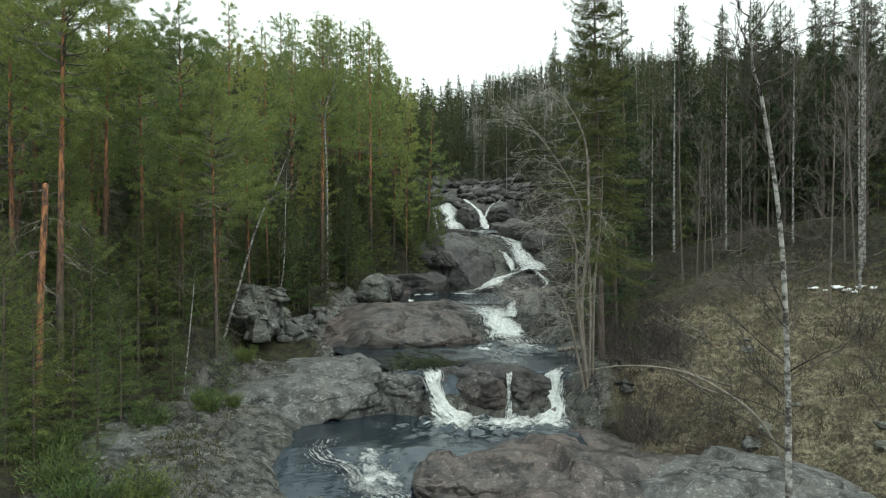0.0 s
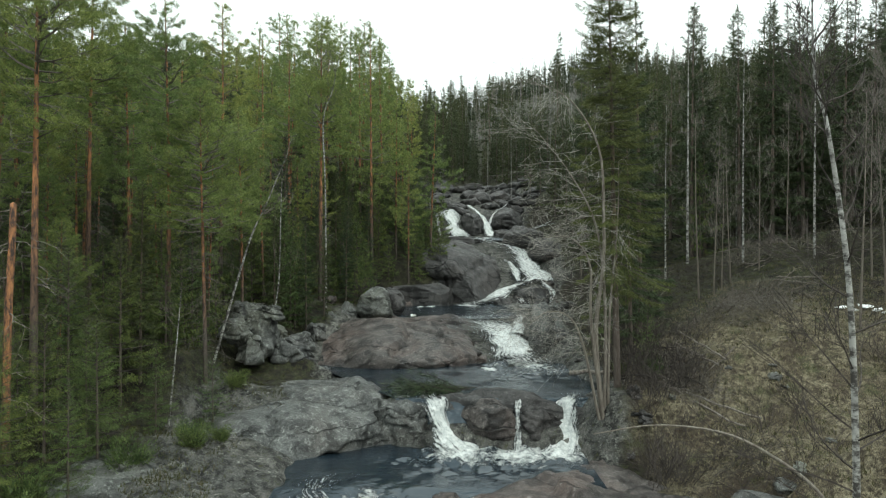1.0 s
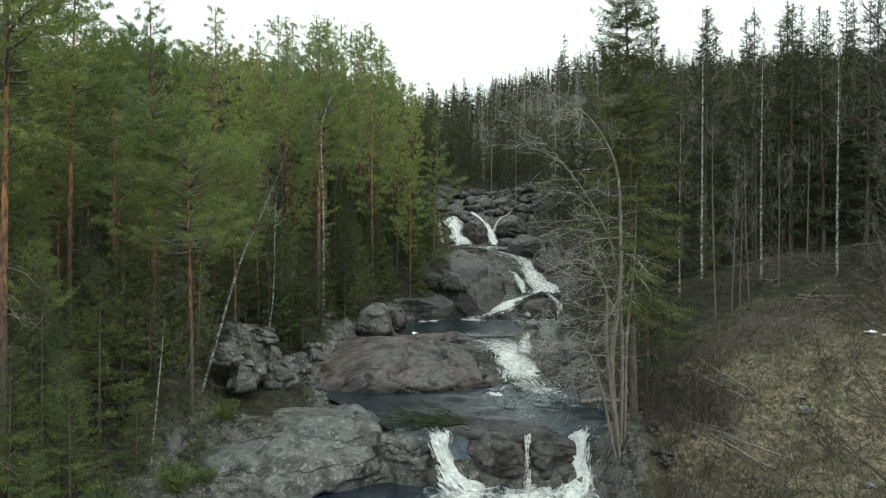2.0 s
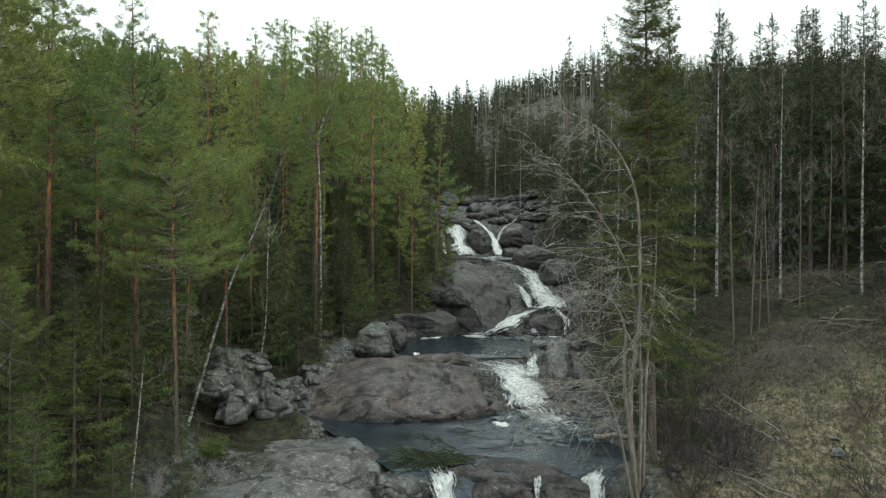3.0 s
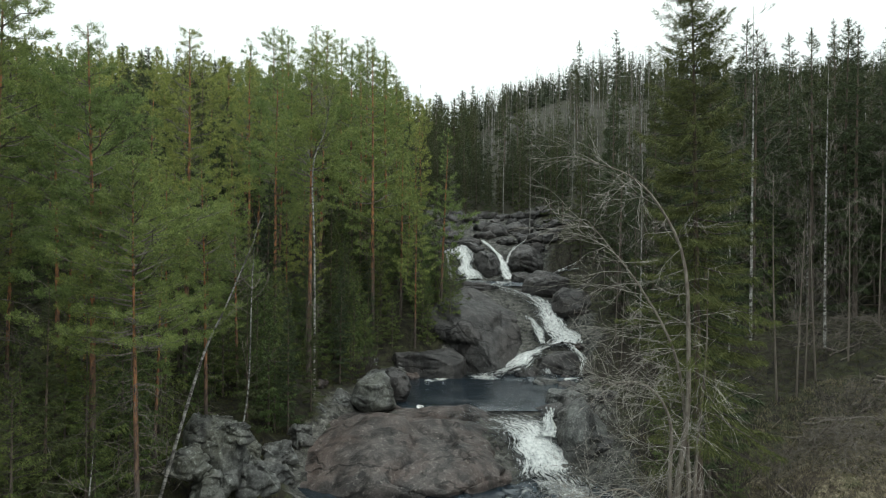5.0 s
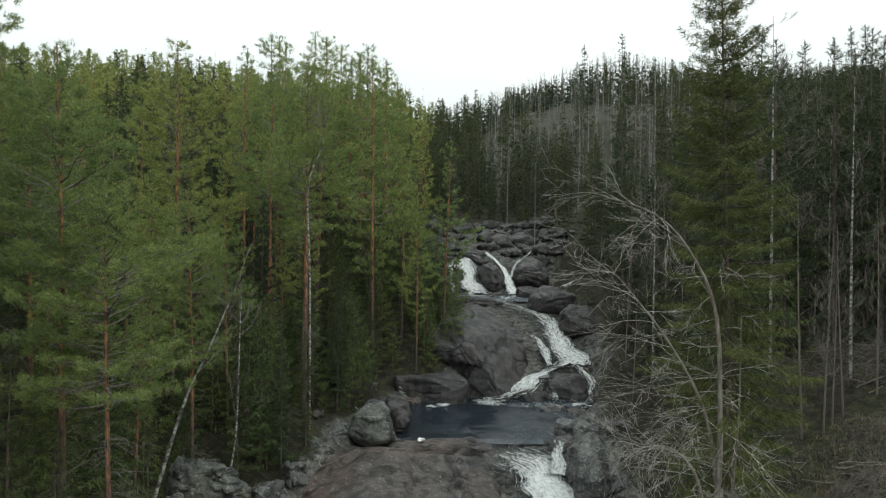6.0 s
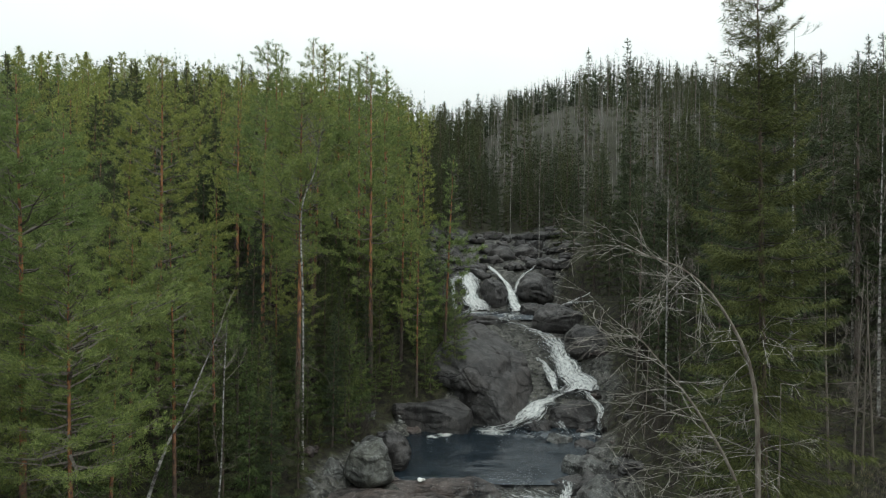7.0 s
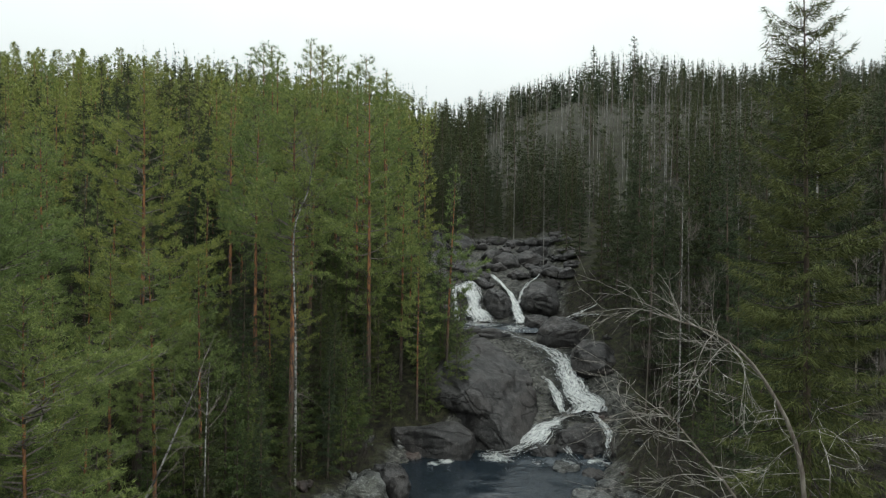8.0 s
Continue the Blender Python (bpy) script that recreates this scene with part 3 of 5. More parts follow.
    while len(small) < 170:
        y = rng.uniform(20, 103) if len(small) < 90 else rng.uniform(84, 102)
        cx, hw = (float(np.interp(y, STREAM[:, 0], STREAM[:, k])) for k in (1, 2))
        x = cx + rng.choice([-1, 1]) * (hw + rng.normal(0.6, 1.1)) if y < 86 else rng.uniform(-4, 13)
        if abs(x) < 9 and y < 30 or y < 31 and x < -4:
            continue
        small.append((x, y))
    for i, (x, y) in enumerate(small):
        s = rng.uniform(0.25, 0.8) * (rng.uniform(1.0, 2.6) if y > 84 else 1)
        rock("stone", (x, y, land_at(x, y) + s * 0.15), (s, s * rng.uniform(0.5, 1), s * rng.uniform(0.3, 0.6)), (rng.normal(0, 9), rng.normal(0, 9), rng.uniform(0, 180)), mats[i % 3] if y < 84 else ROCK_DARK, 100 + i, 5.0, 4 if y < 70 else 3, 0.22, 0.12,
             "loose grey stone on the stream bank", "stone", "stones on the banks")


build_rocks()


# ---- water ----
def smooth_path(rows, n):
    rows = np.asarray(rows, float)
    k = np.arange(len(rows))
    t = np.linspace(0, len(rows) - 1, n)
    pad = np.concatenate([2 * rows[:1] - rows[1:2], rows, 2 * rows[-1:] - rows[-2:-1]])
    i = np.minimum(t.astype(int), len(rows) - 2)
    f = (t - i)[:, None]
    a, b, c, d = pad[i], pad[i + 1], pad[i + 2], pad[i + 3]
    return 0.5 * (2 * b + (c - a) * f + (2 * a - 5 * b + 4 * c - d) * f ** 2 + (3 * b - a - 3 * c + d) * f ** 3)


def water_sheet(name, x, y, z, faces, foam, flow, label, body):
    geo = Geo()
    geo.add(np.stack([x, y, z], 1), faces)
    ob = part(name, geo, WATER, smooth=True)
    float_layer(ob.data, "foam", foam)
    float_layer(ob.data, "body", np.full(len(x), body))
    vec = ob.data.attributes.new("flow", "FLOAT_VECTOR", "POINT")
    vec.data.foreach_set("vector", np.stack([flow[0], flow[1], flow[0] * 0], 1).astype(np.float32).ravel())
    return tagged(ob, label, "water", kind="structure")


def fall(rows, foam=0.75, seed=1, lift=0.06):
    rows = smooth_path([(*r, 1.0)[:5] for r in rows], 20 + 8 * len(rows))
    n, m = len(rows), 22
    way = np.gradient(rows[:, :2], axis=0)
    way /= np.linalg.norm(way, axis=1)[:, None] + 1e-9
    side = np.stack([way[:, 1], -way[:, 0]], 1)
    along = np.concatenate([[0], np.cumsum(np.linalg.norm(np.diff(rows[:, :3], axis=0), axis=1))])
    u = np.linspace(-1, 1, m)
    wid = rows[:, 3] * (1.3 + 0.35 * soft_noise(np.stack([along * 0.8, along * 0, along * 0 + seed], 1), seed))
    sway = 0.16 * rows[:, 3] * soft_noise(np.stack([along * 1.3, along * 0 + 9, along * 0 + seed], 1), seed + 1)
    mid = rows[:, :2] + side * sway[:, None]
    x = mid[:, 0:1] + side[:, 0:1] * u * wid[:, None] / 2
    y = mid[:, 1:2] + side[:, 1:2] * u * wid[:, None] / 2
    U, A = np.broadcast_to(u * wid[:, None], x.shape), np.broadcast_to(along[:, None], x.shape)
    q = np.stack([(U * 2.2).ravel(), (A * 0.9).ravel(), A.ravel() * 0 + seed], 1)
    z = np.broadcast_to(rows[:, 2:3], x.shape).ravel() + 0.11 * fbm(q, 4, seed) - 0.22 * np.abs(np.broadcast_to(u, x.shape).ravel()) ** 2.5
    z = z + lift
    i = (np.arange(n - 1)[:, None] * m + np.arange(m - 1)[None, :]).ravel()
    faces = np.stack([i, i + 1, i + m + 1, i + m], 1)
    drop = np.clip(-np.gradient(rows[:, 2]) / (np.gradient(along) + 1e-6) * 3.0, 0, 1)
    f = np.convolve(np.pad(drop, 4, mode="edge"), np.ones(9) / 9, "valid") * foam
    f = np.maximum(f, foam * 0.55)
    F = np.broadcast_to((f * rows[:, 4])[:, None], x.shape).ravel() - 1.0 * np.abs(np.broadcast_to(u, x.shape).ravel()) ** 2.4
    water_sheet("waterfall", x.ravel(), y.ravel(), z, faces, F, (U.ravel(), A.ravel()), "white foaming water falling over dark rock", 0.12)


def pool(x0, x1, y0, y1, level, froth, calm, lip, slope, shore=(0, 0, 1), step=0.12):
    """A pool up to the banks; shore: a, b, c of the straight edge a x + b y + c = 0 of the slab that bounds it."""
    xs, ys = np.arange(x0, x1, step), np.arange(y0, y1, step)
    X, Y = np.meshgrid(xs, ys)
    x, y = X.ravel(), Y.ravel()
    f = np.full(len(x), calm)
    z = level + 0.014 * fbm(np.stack([x * 0.8, y * 1.5, x * 0], 1), 3, 3)
    for a, b, r, s in froth:
        g = np.exp(-((x - a) ** 2 + (y - b) ** 2) / r ** 2)
        f = np.maximum(f, calm + (s - calm) * g)
        z = z + 0.10 * g * fbm(np.stack([x * 2.2, y * 2.2, x * 0 + 4], 1), 3, 9)
    bed = land(x, y)
    z = np.where(y < lip, z - slope * (lip - y), z)
    keep = ((bed < level + 0.12) & (shore[0] * x + shore[1] * y + shore[2] > 0)).reshape(X.shape)
    cell = keep[:-1, :-1] | keep[1:, :-1] | keep[:-1, 1:] | keep[1:, 1:]
    i = (np.arange(len(ys) - 1)[:, None] * len(xs) + np.arange(len(xs) - 1)[None, :])[cell]
    water_sheet("water_pool", x, y, z, np.stack([i, i + 1, i + len(xs) + 1, i + len(xs)], 1), f, (x * 0.35, y * 2.0), "dark rippled pool reflecting the pale sky", 1.0)


def build_water():
    pool(-8, 6.2, 23.5, 34.2, 1.66, [(0.6, 31.8, 2.0, 1.1), (5.0, 31.8, 2.0, 1.1), (3.2, 31.4, 2.2, 0.95), (1.4, 30.9, 1.9, 0.6), (-0.8, 30.6, 1.6, 0.25), (-3.0, 26.4, 1.5, 0.6), (-2.6, 25.0, 1.6, 0.85)], -0.75, 27.3, 0.27, (0.46, -0.89, 31.3))
    pool(-9.5, 9, 33.1, 45, 3.62, [(5.3, 43.2, 1.7, 1.0), (4.6, 44.2, 1.2, 1.0), (5.6, 41.4, 2.4, 0.5), (3.6, 40.2, 1.8, 0.2), (2.5, 41.6, 0.62, 1.5), (3.3, 43.0, 1.0, 0.6)], -0.75, 33.9, 1.6, (0.84, 0.54, -16.2))
    pool(-4.6, 9.5, 50.4, 62.5, 5.87, [(2.0, 60.4, 1.5, 0.95), (-1.4, 59.3, 0.7, 1.1), (-2.2, 58.8, 0.5, 1.0), (8.6, 59.8, 1.2, 0.7), (6.6, 59.4, 1.4, 0.55), (4.6, 59.6, 1.0, 0.5)], -0.75, 51.0, 0.2)
    pool(-0.6, 6.8, 77.0, 82, 12.25, [(1.6, 80.3, 1.4, 0.9), (5.6, 79.8, 1.0, 0.9), (4.6, 78.4, 1.2, 0.6)], 0.1, 77.7, 0.5)
    # the rapids out of the lowest pool
    fall([(-5.2, 28.6, 1.62, 2.6, 0.2), (-4.9, 27.3, 1.55, 2.4, 0.9), (-4.2, 26.2, 1.3, 1.7), (-3.4, 25.2, 1.1, 1.5), (-2.6, 24.2, 0.95, 2.0), (-1.7, 23.0, 0.75, 2.4), (-0.4, 21.0, 0.35, 2.6), (0, 18, 0.0, 3)], 0.9, 2, 0.12)
    # over the sill between the two lower pools
    fall([(-0.8, 34.8, 3.66, 1.5, 0.3), (-0.65, 33.8, 3.64, 1.2, 0.8), (-0.5, 33.3, 3.35, 1.1), (-0.2, 33.0, 2.6, 1.3), (0.2, 32.6, 1.95, 1.9), (0.9, 31.8, 1.45, 2.8, 0.8)], 1.12, 3, 0.12)
    fall([(6.2, 34.8, 3.66, 1.5, 0.3), (5.95, 33.8, 3.64, 1.2, 0.8), (5.75, 33.3, 3.3, 1.3), (5.5, 33.0, 2.6, 1.6), (5.2, 32.6, 1.95, 2.1), (4.7, 31.8, 1.45, 3.0, 0.8)], 1.12, 4, 0.12)
    fall([(3.5, 34.2, 3.66, 0.4, 0.5), (3.4, 33.4, 3.4, 0.3), (3.3, 32.9, 2.7, 0.3), (3.25, 32.5, 1.95, 0.45), (3.2, 32.2, 1.4, 0.6)], 0.75, 5, 0.16)
    # the white chute beside the reddish slab, under a dark sheet over its rim
    fall([(1.4, 51.2, 5.88, 5.2, 0.15), (2.2, 50.0, 5.76, 5.0, 0.3), (3.4, 48.6, 5.3, 3.6, 0.75), (4.3, 46.8, 4.6, 2.5), (4.8, 44.8, 3.8, 2.7), (5.3, 43.0, 3.58, 3.4)], 1.1, 6, 0.2)
    fall([(5.3, 50.3, 5.85, 0.9, 0.7), (5.2, 49.0, 5.5, 0.8), (4.9, 47.4, 4.9, 0.9)], 1.0, 17, 0.25)
    # round the boulder under the cliff
    fall([(9.0, 64.7, 7.8, 2.0), (7.2, 64.2, 7.6, 1.6), (5.6, 63.2, 7.1, 1.8), (4.0, 61.7, 6.35, 2.4), (2.0, 60.1, 5.9, 2.4)], 1.0, 7, 0.12)
    fall([(9.2, 64.4, 7.7, 0.8), (10.0, 63.2, 6.9, 0.6), (9.6, 61.5, 6.1, 0.8), (8.6, 59.4, 5.88, 1.0, 0.7)], 0.85, 8, 0.12)
    fall([(6.6, 61.2, 6.35, 0.8, 0.7), (6.9, 60.2, 6.1, 0.9), (7.2, 58.8, 5.9, 1.0, 0.7)], 0.8, 18, 0.12)
    # down beside the cliff
    fall([(3.4, 75.8, 12.05, 1.1), (5.0, 74.2, 11.65, 1.0), (6.6, 72.6, 11.2, 1.7, 0.9), (7.7, 71.2, 10.7, 2.1, 0.75), (8.0, 68.8, 9.8, 1.9, 0.9), (8.6, 66, 8.6, 2.3), (9.0, 64.5, 7.8, 3.0)], 0.95, 9, 0.15)
    fall([(5.9, 67.6, 9.8, 0.5, 0.7), (6.6, 66.4, 9.1, 0.7), (6.9, 64.5, 7.8, 0.8)], 0.85, 10, 0.1)
    # the upper falls
    fall([(1.6, 88.4, 16.6, 0.8, 0.7), (1.0, 86.8, 16.1, 1.2), (0.4, 85.6, 15.7, 3.2, 0.9), (0.9, 83.6, 14.2, 1.5), (1.2, 81.8, 12.9, 2.4), (1.6, 80.2, 12.38, 2.8)], 1.0, 11, 0.12)
    fall([(-1.2, 85.4, 15.4, 0.9), (-1.2, 84.4, 15.0, 0.8), (-1.0, 82.8, 13.7, 0.4), (-0.8, 80.8, 12.4, 0.6)], 0.95, 12, 0.1)
    fall([(2.9, 87.6, 16.6, 0.5, 0.8), (3.7, 86, 15.9, 0.55), (4.5, 84.4, 15.0, 0.6), (4.9, 83, 14.1, 0.9), (5.2, 81, 13, 1.2), (5.7, 79.8, 12.38, 1.7)], 1.0, 13, 0.12)
    fall([(8.0, 87.2, 16.8, 0.5, 0.7), (6.4, 85.4, 15.6, 0.5, 0.8), (5.3, 83, 14.1, 0.6)], 0.85, 14, 0.12)
    fall([(5.4, 79.6, 12.35, 1.7, 0.6), (5.0, 77.6, 12.2, 1.6, 0.5), (3.7, 75.7, 12.0, 1.1)], 0.85, 15, 0.1)
    trickle = [(12.6, 80.2, 0.5), (9.6, 79.4, 0.9), (10.6, 77.6, 1.0), (12.4, 76, 0.9)]
    fall([(x, y, land_at(x, y) + 0.15, w) for x, y, w in trickle], 1.05, 16, 0.14)


build_water()


# ---- trees ----
def trunk_line(h, lean, bend, seed, n=14):
    rng = np.random.default_rng(seed)
    t = np.linspace(0, 1, n)
    a, b = rng.uniform(0, 6.28, 2)
    x = lean[0] * h * t + bend * h * np.sin(t * 3.1 + a) * t * 0.5
    y = lean[1] * h * t + bend * h * np.sin(t * 2.7 + b) * t * 0.5
    return np.stack([x, y, h * t - 0.3 * (1 - t)], 1)


def along_line(line, z):
    return np.stack([np.interp(z, line[:, 2], line[:, k]) for k in range(3)], -1)


def dead_limb(geo, base, az, L, rng, r=0.017, fall_off=0.55):
    t = np.linspace(0, 1, 5)
    out = np.array([math.cos(az), math.sin(az), 0])
    pts = base + out * (L * t)[:, None] + np.array([0, 0, 1.0]) * (-fall_off * L * t ** 1.7 + 0.12 * L * t)[:, None]
    pts[1:] += rng.normal(0, 0.05 * L, (4, 3))
    geo.tube(pts, r * (1.1 - t), 3, False)
    for q in (1, 2, 3, 4):
        e = pts[q] + unit(rng.normal(0, 1, 3) + out * 0.5 - np.array([0, 0, 0.6])) * L * 0.4
        geo.tube([pts[q], (pts[q] + e) / 2 + rng.normal(0, 0.03, 3), e], [r * 0.5, r * 0.4, 0.003], 3, False)


def pine_shape(h, crown_from, spread, seed, detail, dead=10, m=12, needle=(0.13, 0.013), widest=0.3, twigs=True):
    """detail: about how many needle tufts, set along side shoots of every limb."""
    rng = np.random.default_rng(seed)
    line = trunk_line(h, rng.normal(0, 0.015, 2), 0.012, seed)
    r0 = 0.0075 * h + 0.012
    tr, limbs, crown = Geo(), Geo(), Geo()
    tr.tube(line, r0 * (1 - np.linspace(0, 1, len(line)) * 0.88), 7 if detail > 700 else 5)
    nb = int(30 + detail ** 0.5 * 0.8)
    rels = np.linspace(0.0, 0.985, nb) + rng.normal(0, 0.012, nb)
    rels = np.clip(rels, 0, 0.985)
    zs = h * (crown_from + (1 - crown_from) * rels)
    girdle = np.where(rels < widest, 0.6 + 0.4 * rels / widest, ((1.02 - rels) / (1.02 - widest)) ** 0.8)
    lump = 1 + 0.35 * np.sin(rels * rng.uniform(9, 15) + rng.uniform(0, 6))
    reach = spread * girdle * lump * rng.uniform(0.55, 1.15, nb) + 0.16
    share = reach ** 1.35 / (reach ** 1.35).sum()
    up = np.array([0, 0, 1.0])
    for k, z in enumerate(zs):
        rel, L, per = rels[k], reach[k], max(3, int(detail * share[k]))
        az = k * 2.4 + rng.normal(0, 0.45)
        rise = -0.05 + 0.75 * rel + rng.normal(0, 0.12)
        t = np.linspace(0, 1, 5)
        out = np.array([math.cos(az), math.sin(az), 0])
        side = np.array([-out[1], out[0], 0])
        pts = along_line(line, z) + out * (L * t)[:, None] + up * (L * (rise * t + 0.25 * t ** 2.4 * (1 - rel)))[:, None]
        pts[1:] += rng.normal(0, 0.03 * L, (4, 3))
        limbs.tube(pts, (0.010 + 0.013 * L) * (1.05 - t), 3, False)
        ns = max(2, int(2.5 + L * 2.4))
        s = np.linspace(0.32 if L > 0.8 else 0.15, 1.0, ns) + rng.normal(0, 0.03, ns)
        root = np.stack([np.interp(s, t, pts[:, q]) for q in range(3)], 1)
        hand = np.where(np.arange(ns) % 2, 1.0, -1.0) * rng.uniform(0.5, 1.1, ns)
        hand[-1] *= 0.2
        way = unit(out * rng.uniform(0.5, 0.9, ns)[:, None] + side * hand[:, None] + up * rng.normal(0.3, 0.16, ns)[:, None])
        span = 0.42 * L * (1.2 - s) + 0.14 + 0.05 * L
        if twigs:
            for a, w, q in zip(root, way, span):
                limbs.tube([a, a + w * q], [0.007 + 0.003 * L, 0.003], 3, False)
        j = rng.integers(0, ns, per)
        c = root[j] + way[j] * (span[j] * rng.uniform(0.25, 1.0, per) ** 0.7)[:, None] + rng.normal(0, 1, (per, 3)) * np.array([0.055, 0.055, 0.035]) * (0.8 + 0.4 * L)
        d = rng.normal(0, 0.85, (per, m, 3)) + way[j][:, None] * 0.7 + up * 0.55
        crown.blades(np.repeat(c, m, 0) + rng.normal(0, 0.3 * needle[0], (per * m, 3)), d.reshape(-1, 3), rng.uniform(0.7, 1.3, per * m) * needle[0], rng.uniform(0.7, 1.4, per * m) * needle[1], rng)
    n = 60 if detail > 700 else 26
    c = along_line(line, h * rng.uniform(0.93, 1.0, n))
    crown.blades(c, rng.normal(0, 0.5, (n, 3)) + np.array([0, 0, 0.9]), rng.uniform(0.8, 1.4, n) * needle[0] * 1.2, needle[1] * 1.3, rng)
    for k in range(dead):
        z = h * rng.uniform(0.1, max(0.2, crown_from + 0.1))
        dead_limb(limbs, along_line(line, z), rng.uniform(0, 6.28), rng.uniform(0.5, 1.9), rng, 0.014)
    return [("trunk", tr, BARK_PINE, "", True), ("branchwork", limbs, TWIG_GREY, "grey bare lower branches", False), ("crown", crown, NEEDLE_PINE, "", False)]


def spruce_shape(h, crown_from, spread, seed, count, mat=None, droop=0.45, needle=(0.36, 0.05), boughs=60, taper=0.75):
    rng = np.random.default_rng(seed)
    line = trunk_line(h, rng.normal(0, 0.008, 2), 0.006, seed)
    r0 = 0.008 * h + 0.02
    tr, limbs, crown = Geo(), Geo(), Geo()
    tr.tube(line, r0 * (1 - np.linspace(0, 1, len(line)) * 0.93), 6)
    nb = boughs
    zs = h * (crown_from + (0.985 - crown_from) * np.linspace(0, 1, nb) ** 0.7)
    rels = (zs / h - crown_from) / (1 - crown_from)
    zs = np.clip(zs + rng.normal(0, 0.012 * h, nb), 0.03 * h, 0.985 * h)
    reach = spread * np.minimum(1.0, 0.72 + rels * 2.0) * (1.02 - rels) ** taper * rng.uniform(0.5, 1.2, nb) + 0.16
    share = reach ** 1.3 / (reach ** 1.3).sum()
    for k, z in enumerate(zs):
        rel, L, per = rels[k], reach[k], max(6, int(count * share[k]))
        az = k * 2.4 + rng.normal(0, 0.4)
        t = np.linspace(0, 1, 6)
        out = np.array([math.cos(az), math.sin(az), 0])
        side = np.array([-out[1], out[0], 0])
        sag = droop * (1 - rel) - 0.5 * rel ** 2
        pts = along_line(line, z) + out * (L * t)[:, None] + np.array([0, 0, 1.0]) * (L * (-sag * t ** 1.2 + 0.24 * t ** 3))[:, None]
        if count > 3800 or h < 6:
            limbs.tube(pts[::5] if h < 6 else pts[[0, 2, 5]], ((0.007 + 0.010 * L) * (1.05 - t))[::5] if h < 6 else ((0.007 + 0.010 * L) * (1.05 - t))[[0, 2, 5]], 3, False)
        s = rng.uniform(0.12, 1.0, per)
        c = np.stack([np.interp(s, t, pts[:, q]) for q in range(3)], 1)
        w = rng.uniform(-1, 1, per) * 0.36 * L * (1.12 - s)
        c = c + side * w[:, None] - np.array([0, 0, 1.0]) * (np.abs(w) * 0.35 + rng.uniform(0, 0.12, per))[:, None]
        d = out * rng.uniform(0.1, 0.9, per)[:, None] + side * (np.sign(w) * rng.uniform(0.1, 0.8, per))[:, None] + np.array([0, 0, 1.0]) * rng.normal(-0.7 * (1 - rel), 0.4, per)[:, None]
        crown.blades(c, d, rng.uniform(0.6, 1.4, per) * needle[0] * min(1, 0.42 + L / 2), rng.uniform(0.7, 1.4, per) * needle[1] * min(1, 0.4 + L / 2), rng)
    n = 70 if count > 1500 else 26
    c = along_line(line, h * rng.uniform(0.88, 1.0, n))
    crown.blades(c, rng.normal(0, 0.6, (n, 3)) + np.array([0, 0, 0.7]), rng.uniform(0.6, 1.2, n) * needle[0] * 0.9, needle[1] * 1.2, rng)
    shape = [("trunk", tr, BARK_SPRUCE, "", True), ("crown", crown, mat or NEEDLE_SPRUCE, "", False)]
    return shape + ([("branchwork", limbs, TWIG_BROWN, "", False)] if limbs.n else [])


def grow(geo, start, way, length, radius, depth, rng, spread=0.6, lift=0.25, kids=5, sides=4, twist=0.16, thin=0.006):
    """Bare branches that fork to thin twigs."""
    n = 6 if depth > 0 else 4
    pts, d = [np.array(start, float)], unit(way)
    for k in range(n - 1):
        d = unit(d + rng.normal(0, twist, 3) + np.array([0, 0, lift * 0.3]))
        pts.append(pts[-1] + d * length / (n - 1))
    t = np.linspace(0, 1, n)
    geo.tube(pts, np.maximum(radius * (1 - 0.8 * t), thin), sides if depth > 1 else 3, False)
    if depth == 0:
        return
    for k in range(kids):
        s = rng.uniform(0.25, 1.0)
        base = np.array([np.interp(s, t, np.array(pts)[:, q]) for q in range(3)])
        w = unit(d + rng.normal(0, spread, 3) + np.array([0, 0, lift]))
        grow(geo, base, w, length * rng.uniform(0.4, 0.68), radius * 0.42, depth - 1, rng, spread, lift, kids, sides, twist, thin)


def bare_shape(h, seed, bark_mat, twig_mat, depth=2, kids=4, crown_from=0.35, reach=0.26, lean=(0.0, 0.0), lift=0.35, limbs=12, girth=0.0048, bend=0.03):
    rng = np.random.default_rng(seed)
    line = trunk_line(h, lean, bend, seed)
    tr, br = Geo(), Geo()
    r0 = girth * h + 0.015
    tr.tube(line, r0 * (1 - np.linspace(0, 1, len(line)) * 0.9), 6)
    for k in range(limbs):
        z = h * rng.uniform(crown_from, 0.98)
        rel = z / h
        az = k * 2.4 + rng.normal(0, 0.5)
        way = np.array([math.cos(az), math.sin(az), rng.uniform(0.1, 0.9)])
        grow(br, along_line(line, z), way, h * reach * (1.25 - rel) * rng.uniform(0.6, 1.2) + 0.25, r0 * 0.22 * (1.2 - rel), depth, rng, 0.55, lift, kids)
    return [("trunk", tr, bark_mat, "", True), ("branchwork", br, twig_mat, "", False)]


def shrub_shape(h, seed, mat, stems=8):
    rng = np.random.default_rng(seed)
    br = Geo()
    for k in range(stems):
        az = rng.uniform(0, 6.28)
        way = np.array([math.cos(az) * 0.6, math.sin(az) * 0.6, 1.0])
        grow(br, (rng.normal(0, 0.12), rng.normal(0, 0.12), -0.05), way, h * rng.uniform(0.6, 1.1), 0.012, 1, rng, 0.45, 0.2, 5, 3)
    return [("branchwork", br, mat, "", False)]


